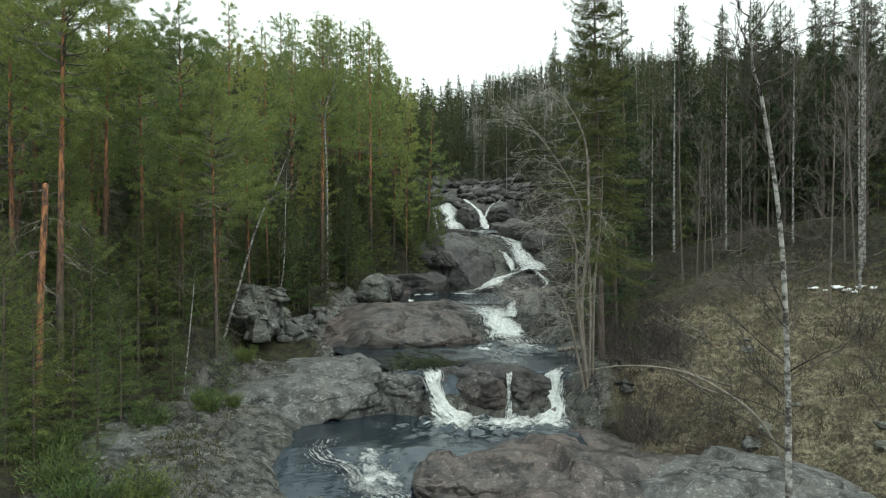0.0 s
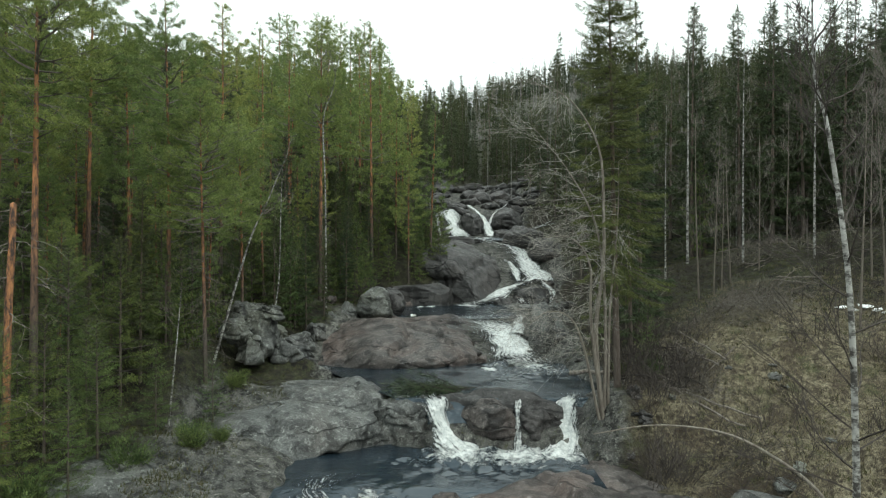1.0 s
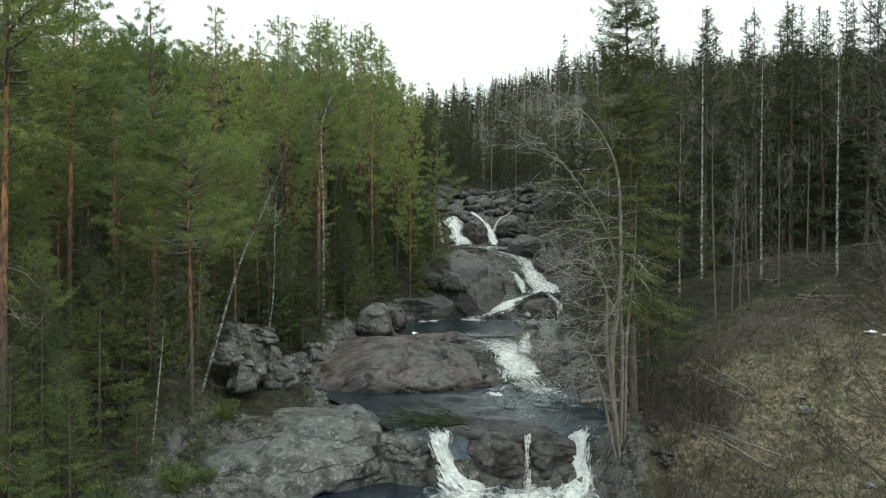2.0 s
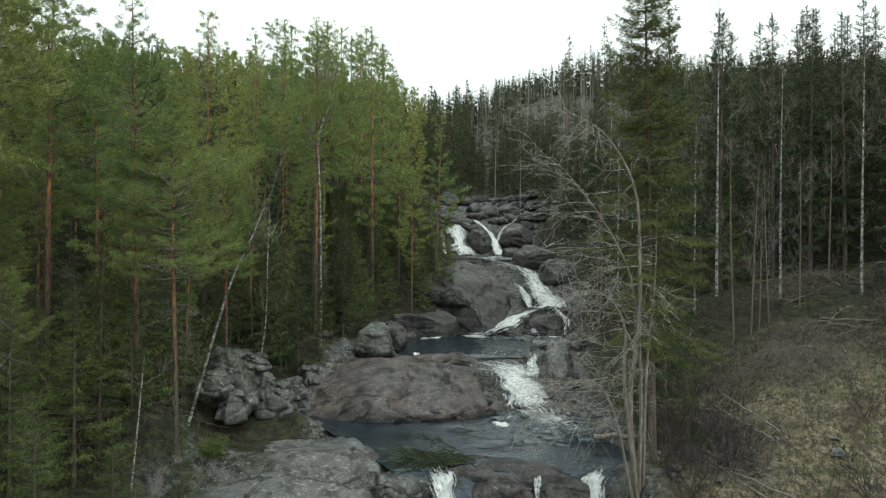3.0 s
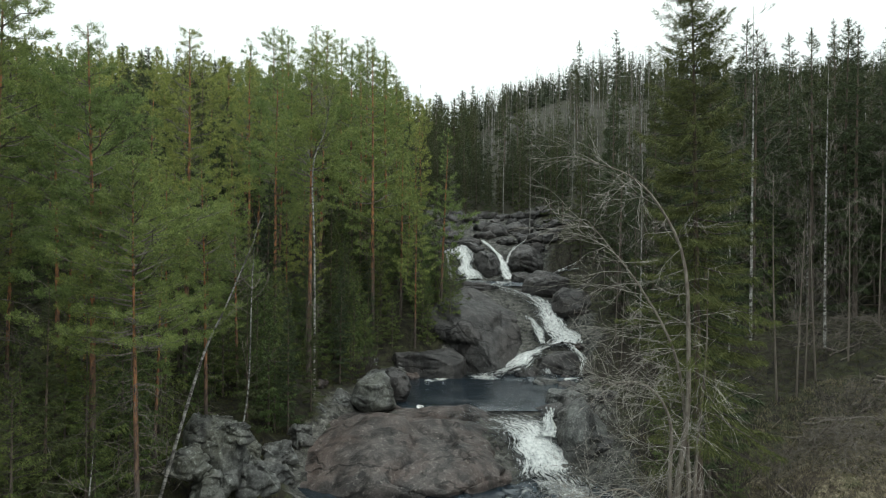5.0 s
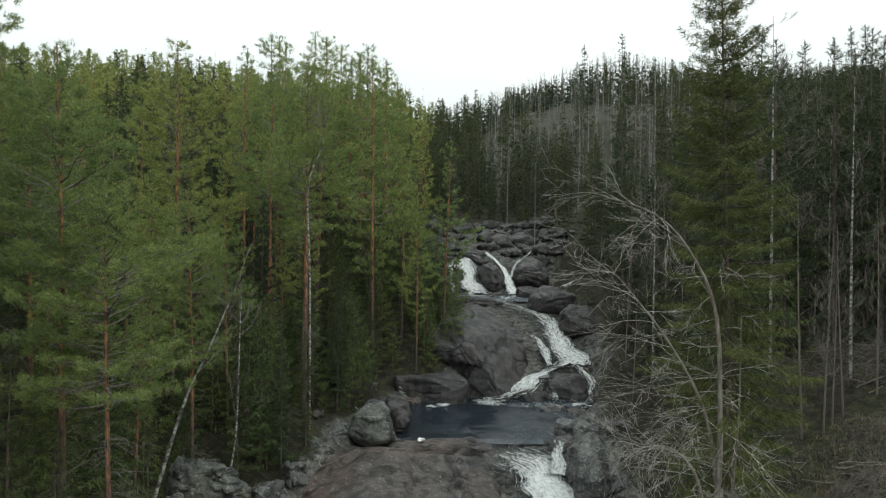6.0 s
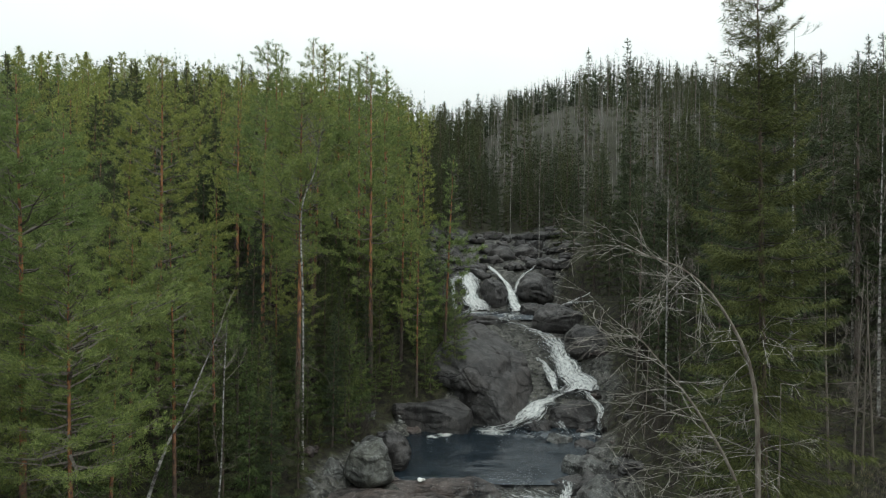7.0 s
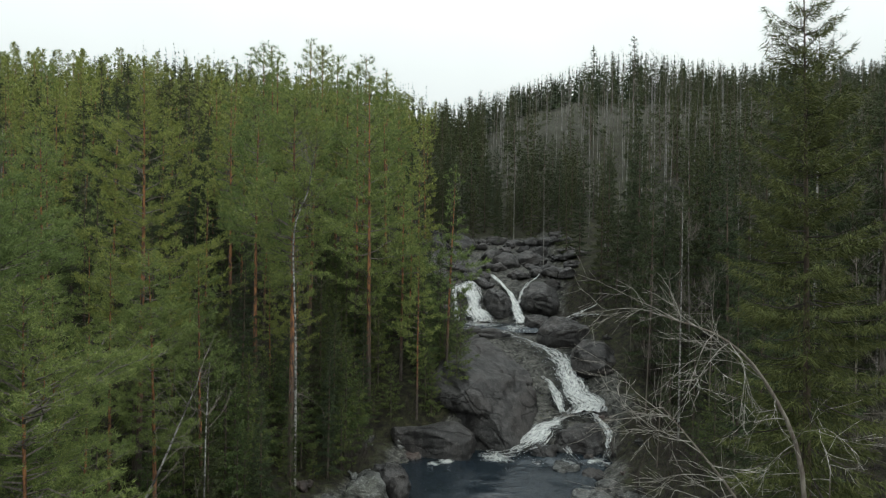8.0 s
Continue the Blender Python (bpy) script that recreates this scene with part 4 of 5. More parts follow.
def juniper_shape(h, seed, mat):
    rng = np.random.default_rng(seed)
    crown, br = Geo(), Geo()
    for k in range(26):
        az, lean_out = rng.uniform(0, 6.28), rng.uniform(0.1, 1.0)
        way = unit(np.array([math.cos(az) * lean_out, math.sin(az) * lean_out, 0.8]))
        L = h * rng.uniform(0.5, 1.0)
        br.tube([np.array([0, 0, -0.05]), way * L * 0.5, way * L], [0.015, 0.01, 0.004], 3, False)
        s = rng.uniform(0.2, 1, 90)
        c = way * (L * s)[:, None] + rng.normal(0, 0.1, (90, 3)) * h
        crown.blades(c, way + rng.normal(0, 0.6, (90, 3)), rng.uniform(0.08, 0.22, 90), 0.028, rng)
    return [("branchwork", br, TWIG_BROWN, "", False), ("crown", crown, mat, "", False)]


def as_thing(shape, name, label, category, group=""):
    root = tagged(new(name), label, category, group)
    stem = None
    for pname, geo, mat, plabel, smooth in shape:
        ob = part(pname, geo, mat, stem if stem and pname == "branchwork" else root, plabel, smooth)
        stem = ob if pname == "trunk" else stem
        if pname == "branchwork":
            tagged(ob, kind="stuff")
    return root


class Kind:
    """One grown plant, set down first and then copied."""

    def __init__(self, shape, height, name, label, category, group):
        self.shape, self.height, self.tags, self.first, self.count = shape, height, (name, label, category, group), None, 0

    def place(self, x, y, height, turn, tilt=0.0, sink=0.12):
        k = height / self.height
        return Matrix.LocRotScale((x, y, land_at(x, y) - sink), Euler((tilt, tilt * 0.6, turn)), (k, k, k))

    def put(self, x, y, height, turn, tilt=0.0, sink=0.12):
        m = self.place(x, y, height, turn, tilt, sink)
        if self.first is None:
            self.first = as_thing(self.shape(), *self.tags)
            self.first.matrix_basis = m
            self.grown = height / self.height
            return self.first
        return copy_thing(self.first, m @ Matrix.Scale(1 / self.grown, 4))


class Wood:
    """Many far trees joined in one mesh."""

    def __init__(self, name, label, kinds):
        self.name, self.label, self.kinds, self.geo, self.made, self.mats = name, label, kinds, Geo(), {}, []

    def put(self, k, x, y, height, turn, tilt=0.0):
        kind = self.kinds[k]
        if k not in self.made:
            self.made[k] = [(np.concatenate(g.v), np.concatenate(g.f), mat) for _, g, mat, _, _ in kind.shape()]
        m = np.array(kind.place(x, y, height, turn, tilt))
        for v, f, mat in self.made[k]:
            if mat not in self.mats:
                self.mats.append(mat)
            self.geo.add(v @ m[:3, :3].T + m[:3, 3], f, self.mats.index(mat))

    def done(self):
        ob = part(self.name, self.geo, self.mats)
        tagged(ob, self.label, "wood", kind="stuff")


def stream_at(y):
    return (float(np.interp(y, STREAM[:, 0], STREAM[:, k])) for k in (1, 2))


def canopy(x, y):
    """The height that the tree tops of the right bank and the valley reach."""
    return 20 + (y - 17) * float(np.interp(x / max(y - 17, 1), [-0.05, 0.0, 0.06, 0.13, 0.23, 0.3, 0.4, 0.7], [0.222, 0.226, 0.242, 0.262, 0.3, 0.3, 0.28, 0.29]))


def build_forest():
    rng = np.random.default_rng(12)
    pine_tag = ("pine_tree", "tall pine with orange upper bark and green needles", "pine tree", "pines of the forest")
    spruce_tag = ("spruce_tree", "dark green spruce with drooping boughs", "spruce tree", "spruces of the forest")
    young_tag = ("young_spruce", "young green spruce in the undergrowth", "young spruce", "young conifers")
    birch_tag = ("birch_tree", "bare birch with white bark and dark twigs", "birch tree", "birches of the forest")
    alder_tag = ("alder_tree", "bare grey alder with many thin twigs", "alder tree", "bare trees on the bank")
    near_pine = [Kind(lambda s=s, c=c: pine_shape(16, c, 2.0, s, 3300, 26, m=14, needle=(0.135, 0.017)), 16, *pine_tag) for s, c in ((1, 0.36), (2, 0.48), (3, 0.42))]
    mid_pine = [Kind(lambda s=s, c=c: pine_shape(19, c, 1.9, s, 1300, 16, m=9, needle=(0.21, 0.036)), 19, *pine_tag) for s, c in ((4, 0.26), (5, 0.42), (6, 0.34), (7, 0.48))]
    back_pine = [Kind(lambda s=s, c=c: pine_shape(19, c, 2.0, s, 760, 6, m=8, needle=(0.27, 0.055), twigs=False), 19, *pine_tag) for s, c in ((14, 0.22), (15, 0.38), (16, 0.3))]
    back_spruce = [Kind(lambda s=s: spruce_shape(18, 0.05, 2.2, s, 4200, None, 0.6, (0.42, 0.085), 90, 0.62), 18, *spruce_tag) for s in (17, 18, 19)]
    far_pine = [Kind(lambda s=s, c=c: pine_shape(20, c, 1.9, s, 150, 0, m=7, needle=(0.5, 0.14), twigs=False), 20, *pine_tag) for s, c in ((8, 0.3), (9, 0.4), (10, 0.45))]
    mid_spruce = [Kind(lambda s=s: spruce_shape(18, 0.06, 2.0, s, 9500, None, 0.5, (0.32, 0.048), 95), 18, *spruce_tag) for s in (21, 22, 23)]
    far_spruce = [Kind(lambda s=s: spruce_shape(19, 0.04, 2.3, s, 1300, None, 0.65, (0.6, 0.15), 80, 0.7), 19, *spruce_tag) for s in (24, 25, 26)]
    young = [Kind(lambda s=s: spruce_shape(5, 0.05, 1.1, s, 2500, NEEDLE_YOUNG, 0.2, (0.2, 0.034), 50), 5, *young_tag) for s in (31, 32, 33)]
    young_near = [Kind(lambda s=s: spruce_shape(5, 0.04, 1.25, s, 9500, NEEDLE_YOUNG, 0.22, (0.1, 0.014), 85), 5, *young_tag) for s in (34, 35)]
    birch = [Kind(lambda s=s: bare_shape(15, s, BARK_BIRCH, TWIG_GREY, 2, 4, 0.4, 0.14, limbs=16, girth=0.0044, bend=0.01), 15, *birch_tag) for s in (41, 42, 43)]
    alder = [Kind(lambda s=s: bare_shape(11, s, BARK_ALDER, TWIG_GREY, 2, 4, 0.22, 0.2, (0.03, -0.02), limbs=15, girth=0.0042, bend=0.015), 11, *alder_tag) for s in (44, 45, 46)]
    dark_alder = [Kind(lambda s=s: bare_shape(11, s, BARK_GREY, TWIG_GREY, 2, 4, 0.25, 0.18, (0.015, 0.02), limbs=14, girth=0.0042, bend=0.012), 11, *alder_tag) for s in (64, 65, 66)]
    far_bare = [Kind(lambda s=s: bare_shape(15, s, b, w, 1, 4, 0.36, 0.18, limbs=13, girth=0.0048), 15, *birch_tag) for s, b, w in ((47, BARK_GREY, TWIG_GREY), (48, BARK_BIRCH, TWIG_PALE), (49, BARK_BIRCH, TWIG_GREY))]
    shrub = [Kind(lambda s=s: shrub_shape(1.4, s, TWIG_BROWN), 1.4, "shrub", "leafless brown shrub with thin stems", "shrub", "bare shrubs on the banks") for s in (51, 52, 53)]
    juniper = [Kind(lambda s=s: juniper_shape(1.2, s, NEEDLE_YOUNG), 1.2, "juniper", "low yellow-green juniper bush on the rock", "juniper", "junipers at the forest edge") for s in (54, 55)]
    pines_far = Wood("pine_wood", "dense green pine wood up the valley", far_pine)
    spruces_far = Wood("spruce_wood", "dense dark spruce wood up the valley", far_spruce)
    birches_far = Wood("birch_wood", "bare grey birch wood on the hillside", far_bare)
    taken = [(-11.85, 34), (8.2, 33.5), (7.1, 32), (-15.4, 25)]

    def free(x, y, gap):
        return all((x - a) ** 2 + (y - b) ** 2 > gap * gap for a, b in taken)

    def stand(kind, x, y, top, tilt=0.0):
        taken.append((x, y))
        return kind.put(x, y, max(1.0, top - land_at(x, y)), rng.uniform(0, 6.28), tilt)

    # pines of the left bank by place and height of the top
    left = [(-16.9, 28.6, 25.5, 1), (-14.2, 35.2, 22.6, 2), (-20.5, 31, 25, 0), (-22.5, 34, 26.5, 2), (-19, 36.5, 26, 1), (-25, 40, 27.5, 0), (-16, 48, 27, 0), (-9.7, 52, 27, 1), (-13, 43.5, 18.5, 2), (-18.5, 40, 23, 1)]
    for x, y, top, k in left:
        stand(near_pine[k], x, y, top + 1.2)
    for k, (x, y, h) in enumerate([(-19.2, 33.2, 9.5), (-17.2, 31, 8), (-21.5, 36.5, 10), (-15.8, 37.6, 9.5), (-23.5, 33, 9), (-17.5, 43, 10), (-20, 28.5, 8)]):
        stand(near_pine[k % 3], x, y, land_at(x, y) + h)
    rows = [(-6.9, 62.5, 30), (-9.6, 76, 35), (-16.5, 86, 40), (-20.8, 82.7, 38.3), (-8.2, 84, 36.0), (-7.6, 92, 35.5), (-12, 66, 30), (-13.5, 58, 27), (-8.8, 69, 31), (-18, 66, 30), (-24, 60, 27), (-22, 50, 24)]
    for k, (x, y, top) in enumerate(rows):
        stand(mid_pine[k % 4], x, y, top + 1.8)
    skirt = [(-9.6, 46.6, 13.5), (-8.7, 48.3, 12.5), (-11.2, 44.4, 14), (-8.0, 53.8, 14.5), (-8.3, 57, 16.5), (-7.0, 60.4, 15), (-8.3, 64.6, 18), (-6.6, 67, 18), (-6.6, 71, 19.5), (-7.2, 76, 20), (-7.2, 81, 21), (-7.2, 87, 23), (-10.5, 56, 18), (-10.0, 61, 19)]
    for k, (x, y, top) in enumerate(skirt):
        stand(mid_spruce[k % 3], x, y, top)
    group = [(-18.6, 80, 37), (-14.4, 83, 38.2), (-12.6, 79, 36), (-11, 85, 37), (-10.4, 73, 33), (-7.9, 79, 33.5), (-6.9, 73, 31), (-13.4, 72, 32), (-17, 75, 34.5), (-22, 77, 35)]
    for k, (x, y, top) in enumerate(group):
        stand(back_pine[k % 3], x, y, top + 1.8)
    spruces = [(20.3, 56, 30.5), (22.4, 58.5, 30), (24, 55.5, 30.5), (27, 57, 31.5), (28.6, 55, 29), (30.6, 57.5, 31), (33.4, 58, 32), (36, 55, 30.5), (39, 60, 33), (35, 50, 28), (29.5, 62, 32), (41.5, 55, 32), (38.5, 51, 30), (31.6, 53, 31), (34.4, 54.5, 32), (37.4, 57, 33.5), (32.6, 50, 30), (36.4, 52.5, 32), (29.8, 51, 29.5), (27.6, 52.5, 29.5), (25.7, 53.5, 30), (11.4, 40.5, 25.0), (9.9, 37.2, 19), (12.4, 45.5, 19), (15.2, 75, 30.7), (25.2, 69, 35.8), (31.2, 72.7, 36), (36.8, 75, 38), (39.5, 77, 39), (42.5, 74, 39), (29, 79, 35.5), (33, 66, 31), (22.0, 66, 29), (13.6, 66, 25.5), (17, 60, 26), (14.6, 53, 20), (18, 70.5, 29), (13.2, 81, 27), (17, 84, 31), (12.6, 89, 28), (16.5, 93, 31)]
    for k, (x, y, top) in enumerate(spruces):
        stand(mid_spruce[k % 3], x, y, top + 0.6)
    for k, (x, y, h) in enumerate([(13.4, 60.5, 9), (14.2, 63.5, 11), (14.0, 69, 12), (14.8, 72.5, 10), (13.9, 77.5, 10), (15.6, 79.5, 13), (16.2, 67.5, 13), (17.4, 75, 12), (18.6, 63.5, 12), (19.5, 68, 14), (15.0, 86, 11), (11.8, 93, 10), (20.5, 73, 13), (21.5, 60, 12), (12.4, 50.5, 6), (13.3, 56, 8)]):
        stand(back_spruce[k % 3], x, y, land_at(x, y) + h)
    for k, (x, y, top) in enumerate([(25, 145, 59), (29, 130, 56), (8, 118, 41), (1.0, 110, 37), (-2.0, 112, 38), (13.5, 108, 36)]):
        stand(far_spruce[k % 3], x, y, top)
    for k, (x, y, top) in enumerate([(16.1, 50, 22), (19.2, 54, 32), (12.8, 57, 24), (9, 92, 29), (6.5, 103, 33), (24, 56, 27), (24.5, 38, 26), (26.6, 41, 27.5), (22.8, 35.5, 23), (28.4, 44, 28.5), (25.6, 47.5, 28), (30.5, 47, 29), (21.8, 50, 27)]):
        stand(birch[k % 3], x, y, top)
    greys = [(17.0, 46, 20), (17.8, 45.6, 18), (18.6, 46.2, 17), (19.4, 46.6, 18.5), (11.5, 44, 14), (12.5, 48, 16), (10.9, 55, 15), (12.5, 63, 19), (13, 69, 20), (15, 58, 19), (20.8, 35, 19), (23.5, 37, 20), (26, 42, 21), (22, 48, 20), (25, 50, 22), (28, 55, 24)]
    for k, (x, y, top) in enumerate(greys):
        stand(alder[k % 3], x, y, top)

    # a dark stand of spruce where the stream comes out of the wood
    for tries in range(420):
        x, y = rng.uniform(-9, 17), rng.uniform(101, 122)
        if free(x, y, 2.1) and abs(x - 0.5) + (y - 101) * 0.5 > 1.2:
            stand(back_spruce[tries % 3], x, y, land_at(x, y) + rng.uniform(6.5, 11.5))
    # the rest of the wood, scattered
    for tries in range(7000):
        y = 22 + 98 * rng.uniform() ** 0.9
        x = rng.uniform(-0.74 * y - 5, 0.74 * y + 5)
        cx, hw = stream_at(y)
        d = x - cx
        if d < 0:
            if -d < hw + 2.6 or (y < 32 and x > -15.5) or (y < 45 and x > -12.5):
                continue
            if not free(x, y, 2.4 if y < 80 else 2.8):
                continue
            edge = -d < hw + 8
            h = rng.uniform(9.5, 15.5) * (1 if y < 60 else 1.08) * (1.05 if edge else 1)
            r = rng.uniform()
            turn = rng.uniform(0, 6.28)
            if y > 84:
                taken.append((x, y))
                (pines_far if r < 0.62 else spruces_far).put(rng.integers(3), x, y, h, turn)
                continue
            lod = near_pine if y < 36 else mid_pine if y < 60 else back_pine
            fir = mid_spruce if y < 60 else back_spruce
            kind = lod[rng.integers(len(lod))] if r < 0.45 else fir[rng.integers(3)] if r < 0.96 else birch[rng.integers(3)]
            stand(kind, x, y, land_at(x, y) + h, rng.normal(0, 0.02))
        else:
            if d < hw + 4.5 or (y < 52 and x < 27) or y < 30:
                continue
            if not free(x, y, 2.5 if y > 64 else 2.9):
                continue
            h = min(rng.uniform(8.5, 17.5), canopy(x, y) - rng.uniform(0, 5) - land_at(x, y))
            if h < 4:
                continue
            r = rng.uniform()
            turn = rng.uniform(0, 6.28)
            if y > 84:
                taken.append((x, y))
                if r < (0.2 if x < 30 else 0.82):
                    spruces_far.put(rng.integers(3), x, y, h * 0.9, turn)
                else:
                    birches_far.put(rng.integers(3), x, y, h, turn)
                continue
            if r < ((0.7 if x > 24 else 0.5) if y > 56 else 0.3):
                kind = (mid_spruce if y < 60 else back_spruce)[rng.integers(3)]
                h *= 1.05
            else:
                kind = (birch if r > 0.8 else dark_alder)[rng.integers(3)]
                h *= 0.9
            stand(kind, x, y, land_at(x, y) + h, rng.normal(0, 0.03))
    # the valley above the falls
    for tries in range(2800):
        y = rng.uniform(101, 235)
        x = rng.uniform(-0.66 * y, 0.66 * y) if y > 120 else rng.uniform(-12, 30)
        if not free(x, y, 2.9 if y < 150 else 3.8):
            continue
        taken.append((x, y))
        r = rng.uniform()
        h = min(rng.uniform(9, 17) + (2.5 if y > 150 else 0), canopy(x, y) + rng.uniform(-4, 1) - land_at(x, y)) if x > -0.05 * y else rng.uniform(7, 17)
        if h < 4:
            continue
        turn = rng.uniform(0, 6.28)
        if x > 3 + (y - 110) * 0.03 and y > 112:
            wood, k = (birches_far, 1.0) if r < (0.88 if x < 45 else 0.5) else (spruces_far, 0.95)
            wood.put(rng.integers(3), x, y, h * k, turn)
        else:
            (spruces_far if x > -6 or r < 0.35 else pines_far).put(rng.integers(3), x, y, h, turn)
    for wood in (pines_far, spruces_far, birches_far):
        wood.done()
    # young conifers under the old ones
    spots = [(-12.5, 23.5, 6.8), (-14.5, 21.5, 6.4), (-10.9, 32.4, 6.4), (-13.4, 27, 8.5), (-17, 22, 8), (-12.6, 30.2, 6.9), (-16, 33, 9.5), (-14.6, 25.6, 8.8), (10.4, 36, 8.2), (9.6, 41.5, 9.5), (10.2, 45.5, 8.5), (12.5, 53, 11)]
    for k, (x, y, top) in enumerate(spots):
        young_near[k % 2].put(x, y, max(1.2, top - land_at(x, y)), rng.uniform(0, 6.28))
    n = 0
    for tries in range(1100):
        y = rng.uniform(22, 84)
        cx, hw = stream_at(y)
        x = cx - hw - rng.uniform(2.2, 13) if tries % 2 else rng.uniform(-0.7 * y - 3, 0.7 * y)
        d = x - cx
        if (d < 0 and (-d < hw + 2.2 or (y < 44 and x > -13))) or (d > 0 and (d < hw + 6 or (y < 54 and x < 28) or rng.uniform() < 0.5)):
            continue
        if free(x, y, 0.7) and n < 285:
            n += 1
            (young_near[tries % 2] if y < 33 else young[tries % 3]).put(x, y, rng.uniform(2.0, 8.0), rng.uniform(0, 6.28))
    # junipers and bare shrubs
    for k, (x, y, h) in enumerate([(-10.3, 28.6, 1.2), (-11.0, 29.6, 0.9), (-9.6, 29.8, 0.8), (-12.2, 26.8, 1.4), (-10.6, 34.6, 1.1), (-9.6, 20.5, 1.6), (-10.8, 19.5, 1.8), (-12.2, 20.5, 1.6), (-13.6, 22.8, 1.5), (10.2, 34.2, 1.0), (9.2, 36.4, 0.9)]):
        juniper[k % 2].put(x, y, h, rng.uniform(0, 6.28))
    n = 0
    while n < 250:
        y = rng.uniform(20, 84) if n < 190 else rng.uniform(22, 36)
        cx, hw = stream_at(y)
        x = cx + hw + rng.uniform(1.2, 5.5) if rng.uniform() < 0.72 else rng.uniform(9, 27) if y < 52 else cx - hw - rng.uniform(1.0, 3.5)
        if y < 31 and x < 8:
            continue
        n += 1
        shrub[n % 3].put(x, y, rng.uniform(0.8, 2.2), rng.uniform(0, 6.28))


build_forest()


def build_heroes():
    # the tall spruce over the lower pool
    ob = as_thing(spruce_shape(22.0, 0.2, 2.6, 77, 70000, NEEDLE_MOSSY, 0.75, (0.2, 0.021), 260, 0.5), "spruce_tree", "tall old spruce with hanging mossy boughs on the bank", "spruce tree", "spruces of the forest")
    ob.matrix_basis = pose(8.2, 33.5, land_at(8.2, 33.5) - 0.1, -1, -1.5, 40)

    # the wide-crowned pine at the edge of the slab
    ob = as_thing(pine_shape(14.4, 0.52, 2.8, 78, 4400, 60, m=14, needle=(0.13, 0.016), widest=0.3), "pine_tree", "wide-crowned pine with orange trunk and dead grey lower limbs", "pine tree", "pines of the forest")
    ob.matrix_basis = pose(-11.85, 34, land_at(-11.85, 34) - 0.1, 0, 0, 70)

    # the bare alder that arches over the stream
    rng = np.random.default_rng(91)
    base = land_at(7.1, 32)
    stems = [[(7.1, 32, base - 0.2), (6.8, 32, 7.0), (7.1, 31.9, 10), (7.15, 31.9, 12.2), (7.0, 31.9, 15.2), (6.2, 31.9, 17), (5.2, 31.8, 18), (3.8, 31.7, 18.5)],
             [(7.2, 32.1, base - 0.2), (7.3, 32.2, 7.6), (7.06, 32.1, 10.8), (6.6, 32, 12.6), (5.55, 31.8, 14.4), (4.5, 31.6, 15.7), (3.8, 31.5, 16.5)],
             [(7.1, 31.8, base - 0.2), (6.5, 31.6, 7.6), (6.4, 31.4, 10.2), (5.5, 31.2, 11.4), (4.2, 31.0, 11.4)],
             [(6.9, 31.7, base - 0.2), (6.1, 31.4, 6.6), (5.4, 31.2, 7.9), (4.4, 31.0, 8.1), (3.5, 30.9, 7.5)],
             [(7.4, 32.2, base - 0.2), (7.5, 32.2, 8), (7.9, 32.4, 12), (8.0, 32.5, 15)]]
    root = tagged(new("alder_tree"), "bare grey alder arching over the lower pool", "alder tree", "bare trees on the bank")
    twigs = Geo()
    for k, rows in enumerate(stems):
        line = smooth_path(rows, 26)
        g = Geo()
        g.tube(line, np.linspace(1, 0, 26) ** 1.2 * (0.115, 0.075, 0.085, 0.06, 0.07)[k] + 0.012, 7)
        part("stem", g, BARK_ALDER, root, smooth=True)
        for q in range(5, 26):
            for _ in range(2 if q % 3 == 0 and k < 3 else 1):
                way = np.array([rng.normal(-0.8, 0.7), rng.normal(-0.1, 0.7), rng.normal(0.12, 0.3)])
                grow(twigs, line[q], way, rng.uniform(1.2, 3.8) * (1.1 - q / 40), 0.013, 2, rng, 0.42, -0.03, 4, 3, 0.12, 0.004)
    tagged(part("branchwork", twigs, TWIG_PALE, root), kind="stuff")

    # the birch close on the right, with one long bent branch
    rng = np.random.default_rng(92)
    base = land_at(7.95, 14.8)
    root = tagged(new("birch_tree"), "slender birch with flaking white and dark bark", "birch tree", "birches of the forest")
    line = smooth_path([(7.95, 14.8, base - 0.3), (7.85, 14.75, 4.6), (7.8, 14.7, 7), (7.6, 14.6, 10.3), (7.2, 14.6, 13.2), (6.95, 14.6, 14.2), (6.9, 14.6, 16)], 30)
    g = Geo()
    g.tube(line, np.linspace(0.092, 0.012, 30), 9)
    part("trunk", g, BARK_BIRCH, root, smooth=True)
    g = Geo()
    bent = smooth_path([(7.85, 14.75, 5.0), (7.4, 15.2, 6.0), (6.7, 15.6, 6.6), (5.8, 16, 7.0), (4.5, 16.4, 7.05), (3.2, 16.6, 6.8)], 24)
    g.tube(bent, np.linspace(0.05, 0.012, 24), 5)
    part("branch", g, BARK_ALDER, root, "long bent grey branch", True)
    twigs = Geo()
    for q in range(9, 30):
        az = q * 2.4
        way = np.array([math.cos(az), math.sin(az), rng.uniform(0.3, 1.2)])
        grow(twigs, line[q], way, rng.uniform(1.2, 2.6) * (1.25 - q / 40), 0.022, 2, rng, 0.5, 0.2, 5, 4, 0.15)
    for z, dx, dz in ((7.4, -1.9, 1.0), (6.2, -1.6, 0.5), (8.2, -1.4, 1.4), (7.0, 1.8, 1.2), (5.4, -1.2, 0.9)):
        grow(twigs, along_line(line, z), (dx, rng.normal(0, 0.4), dz), 2.6, 0.022, 1, rng, 0.4, 0.1, 3, 4, 0.08)
    for q in (6, 10, 14, 18):
        grow(twigs, bent[q], (rng.normal(-0.4, 0.5), rng.normal(0, 0.5), 0.5), 1.0, 0.009, 1, rng, 0.5, 0.2, 3, 3)
    tagged(part("branchwork", twigs, TWIG_BROWN, root), kind="stuff")

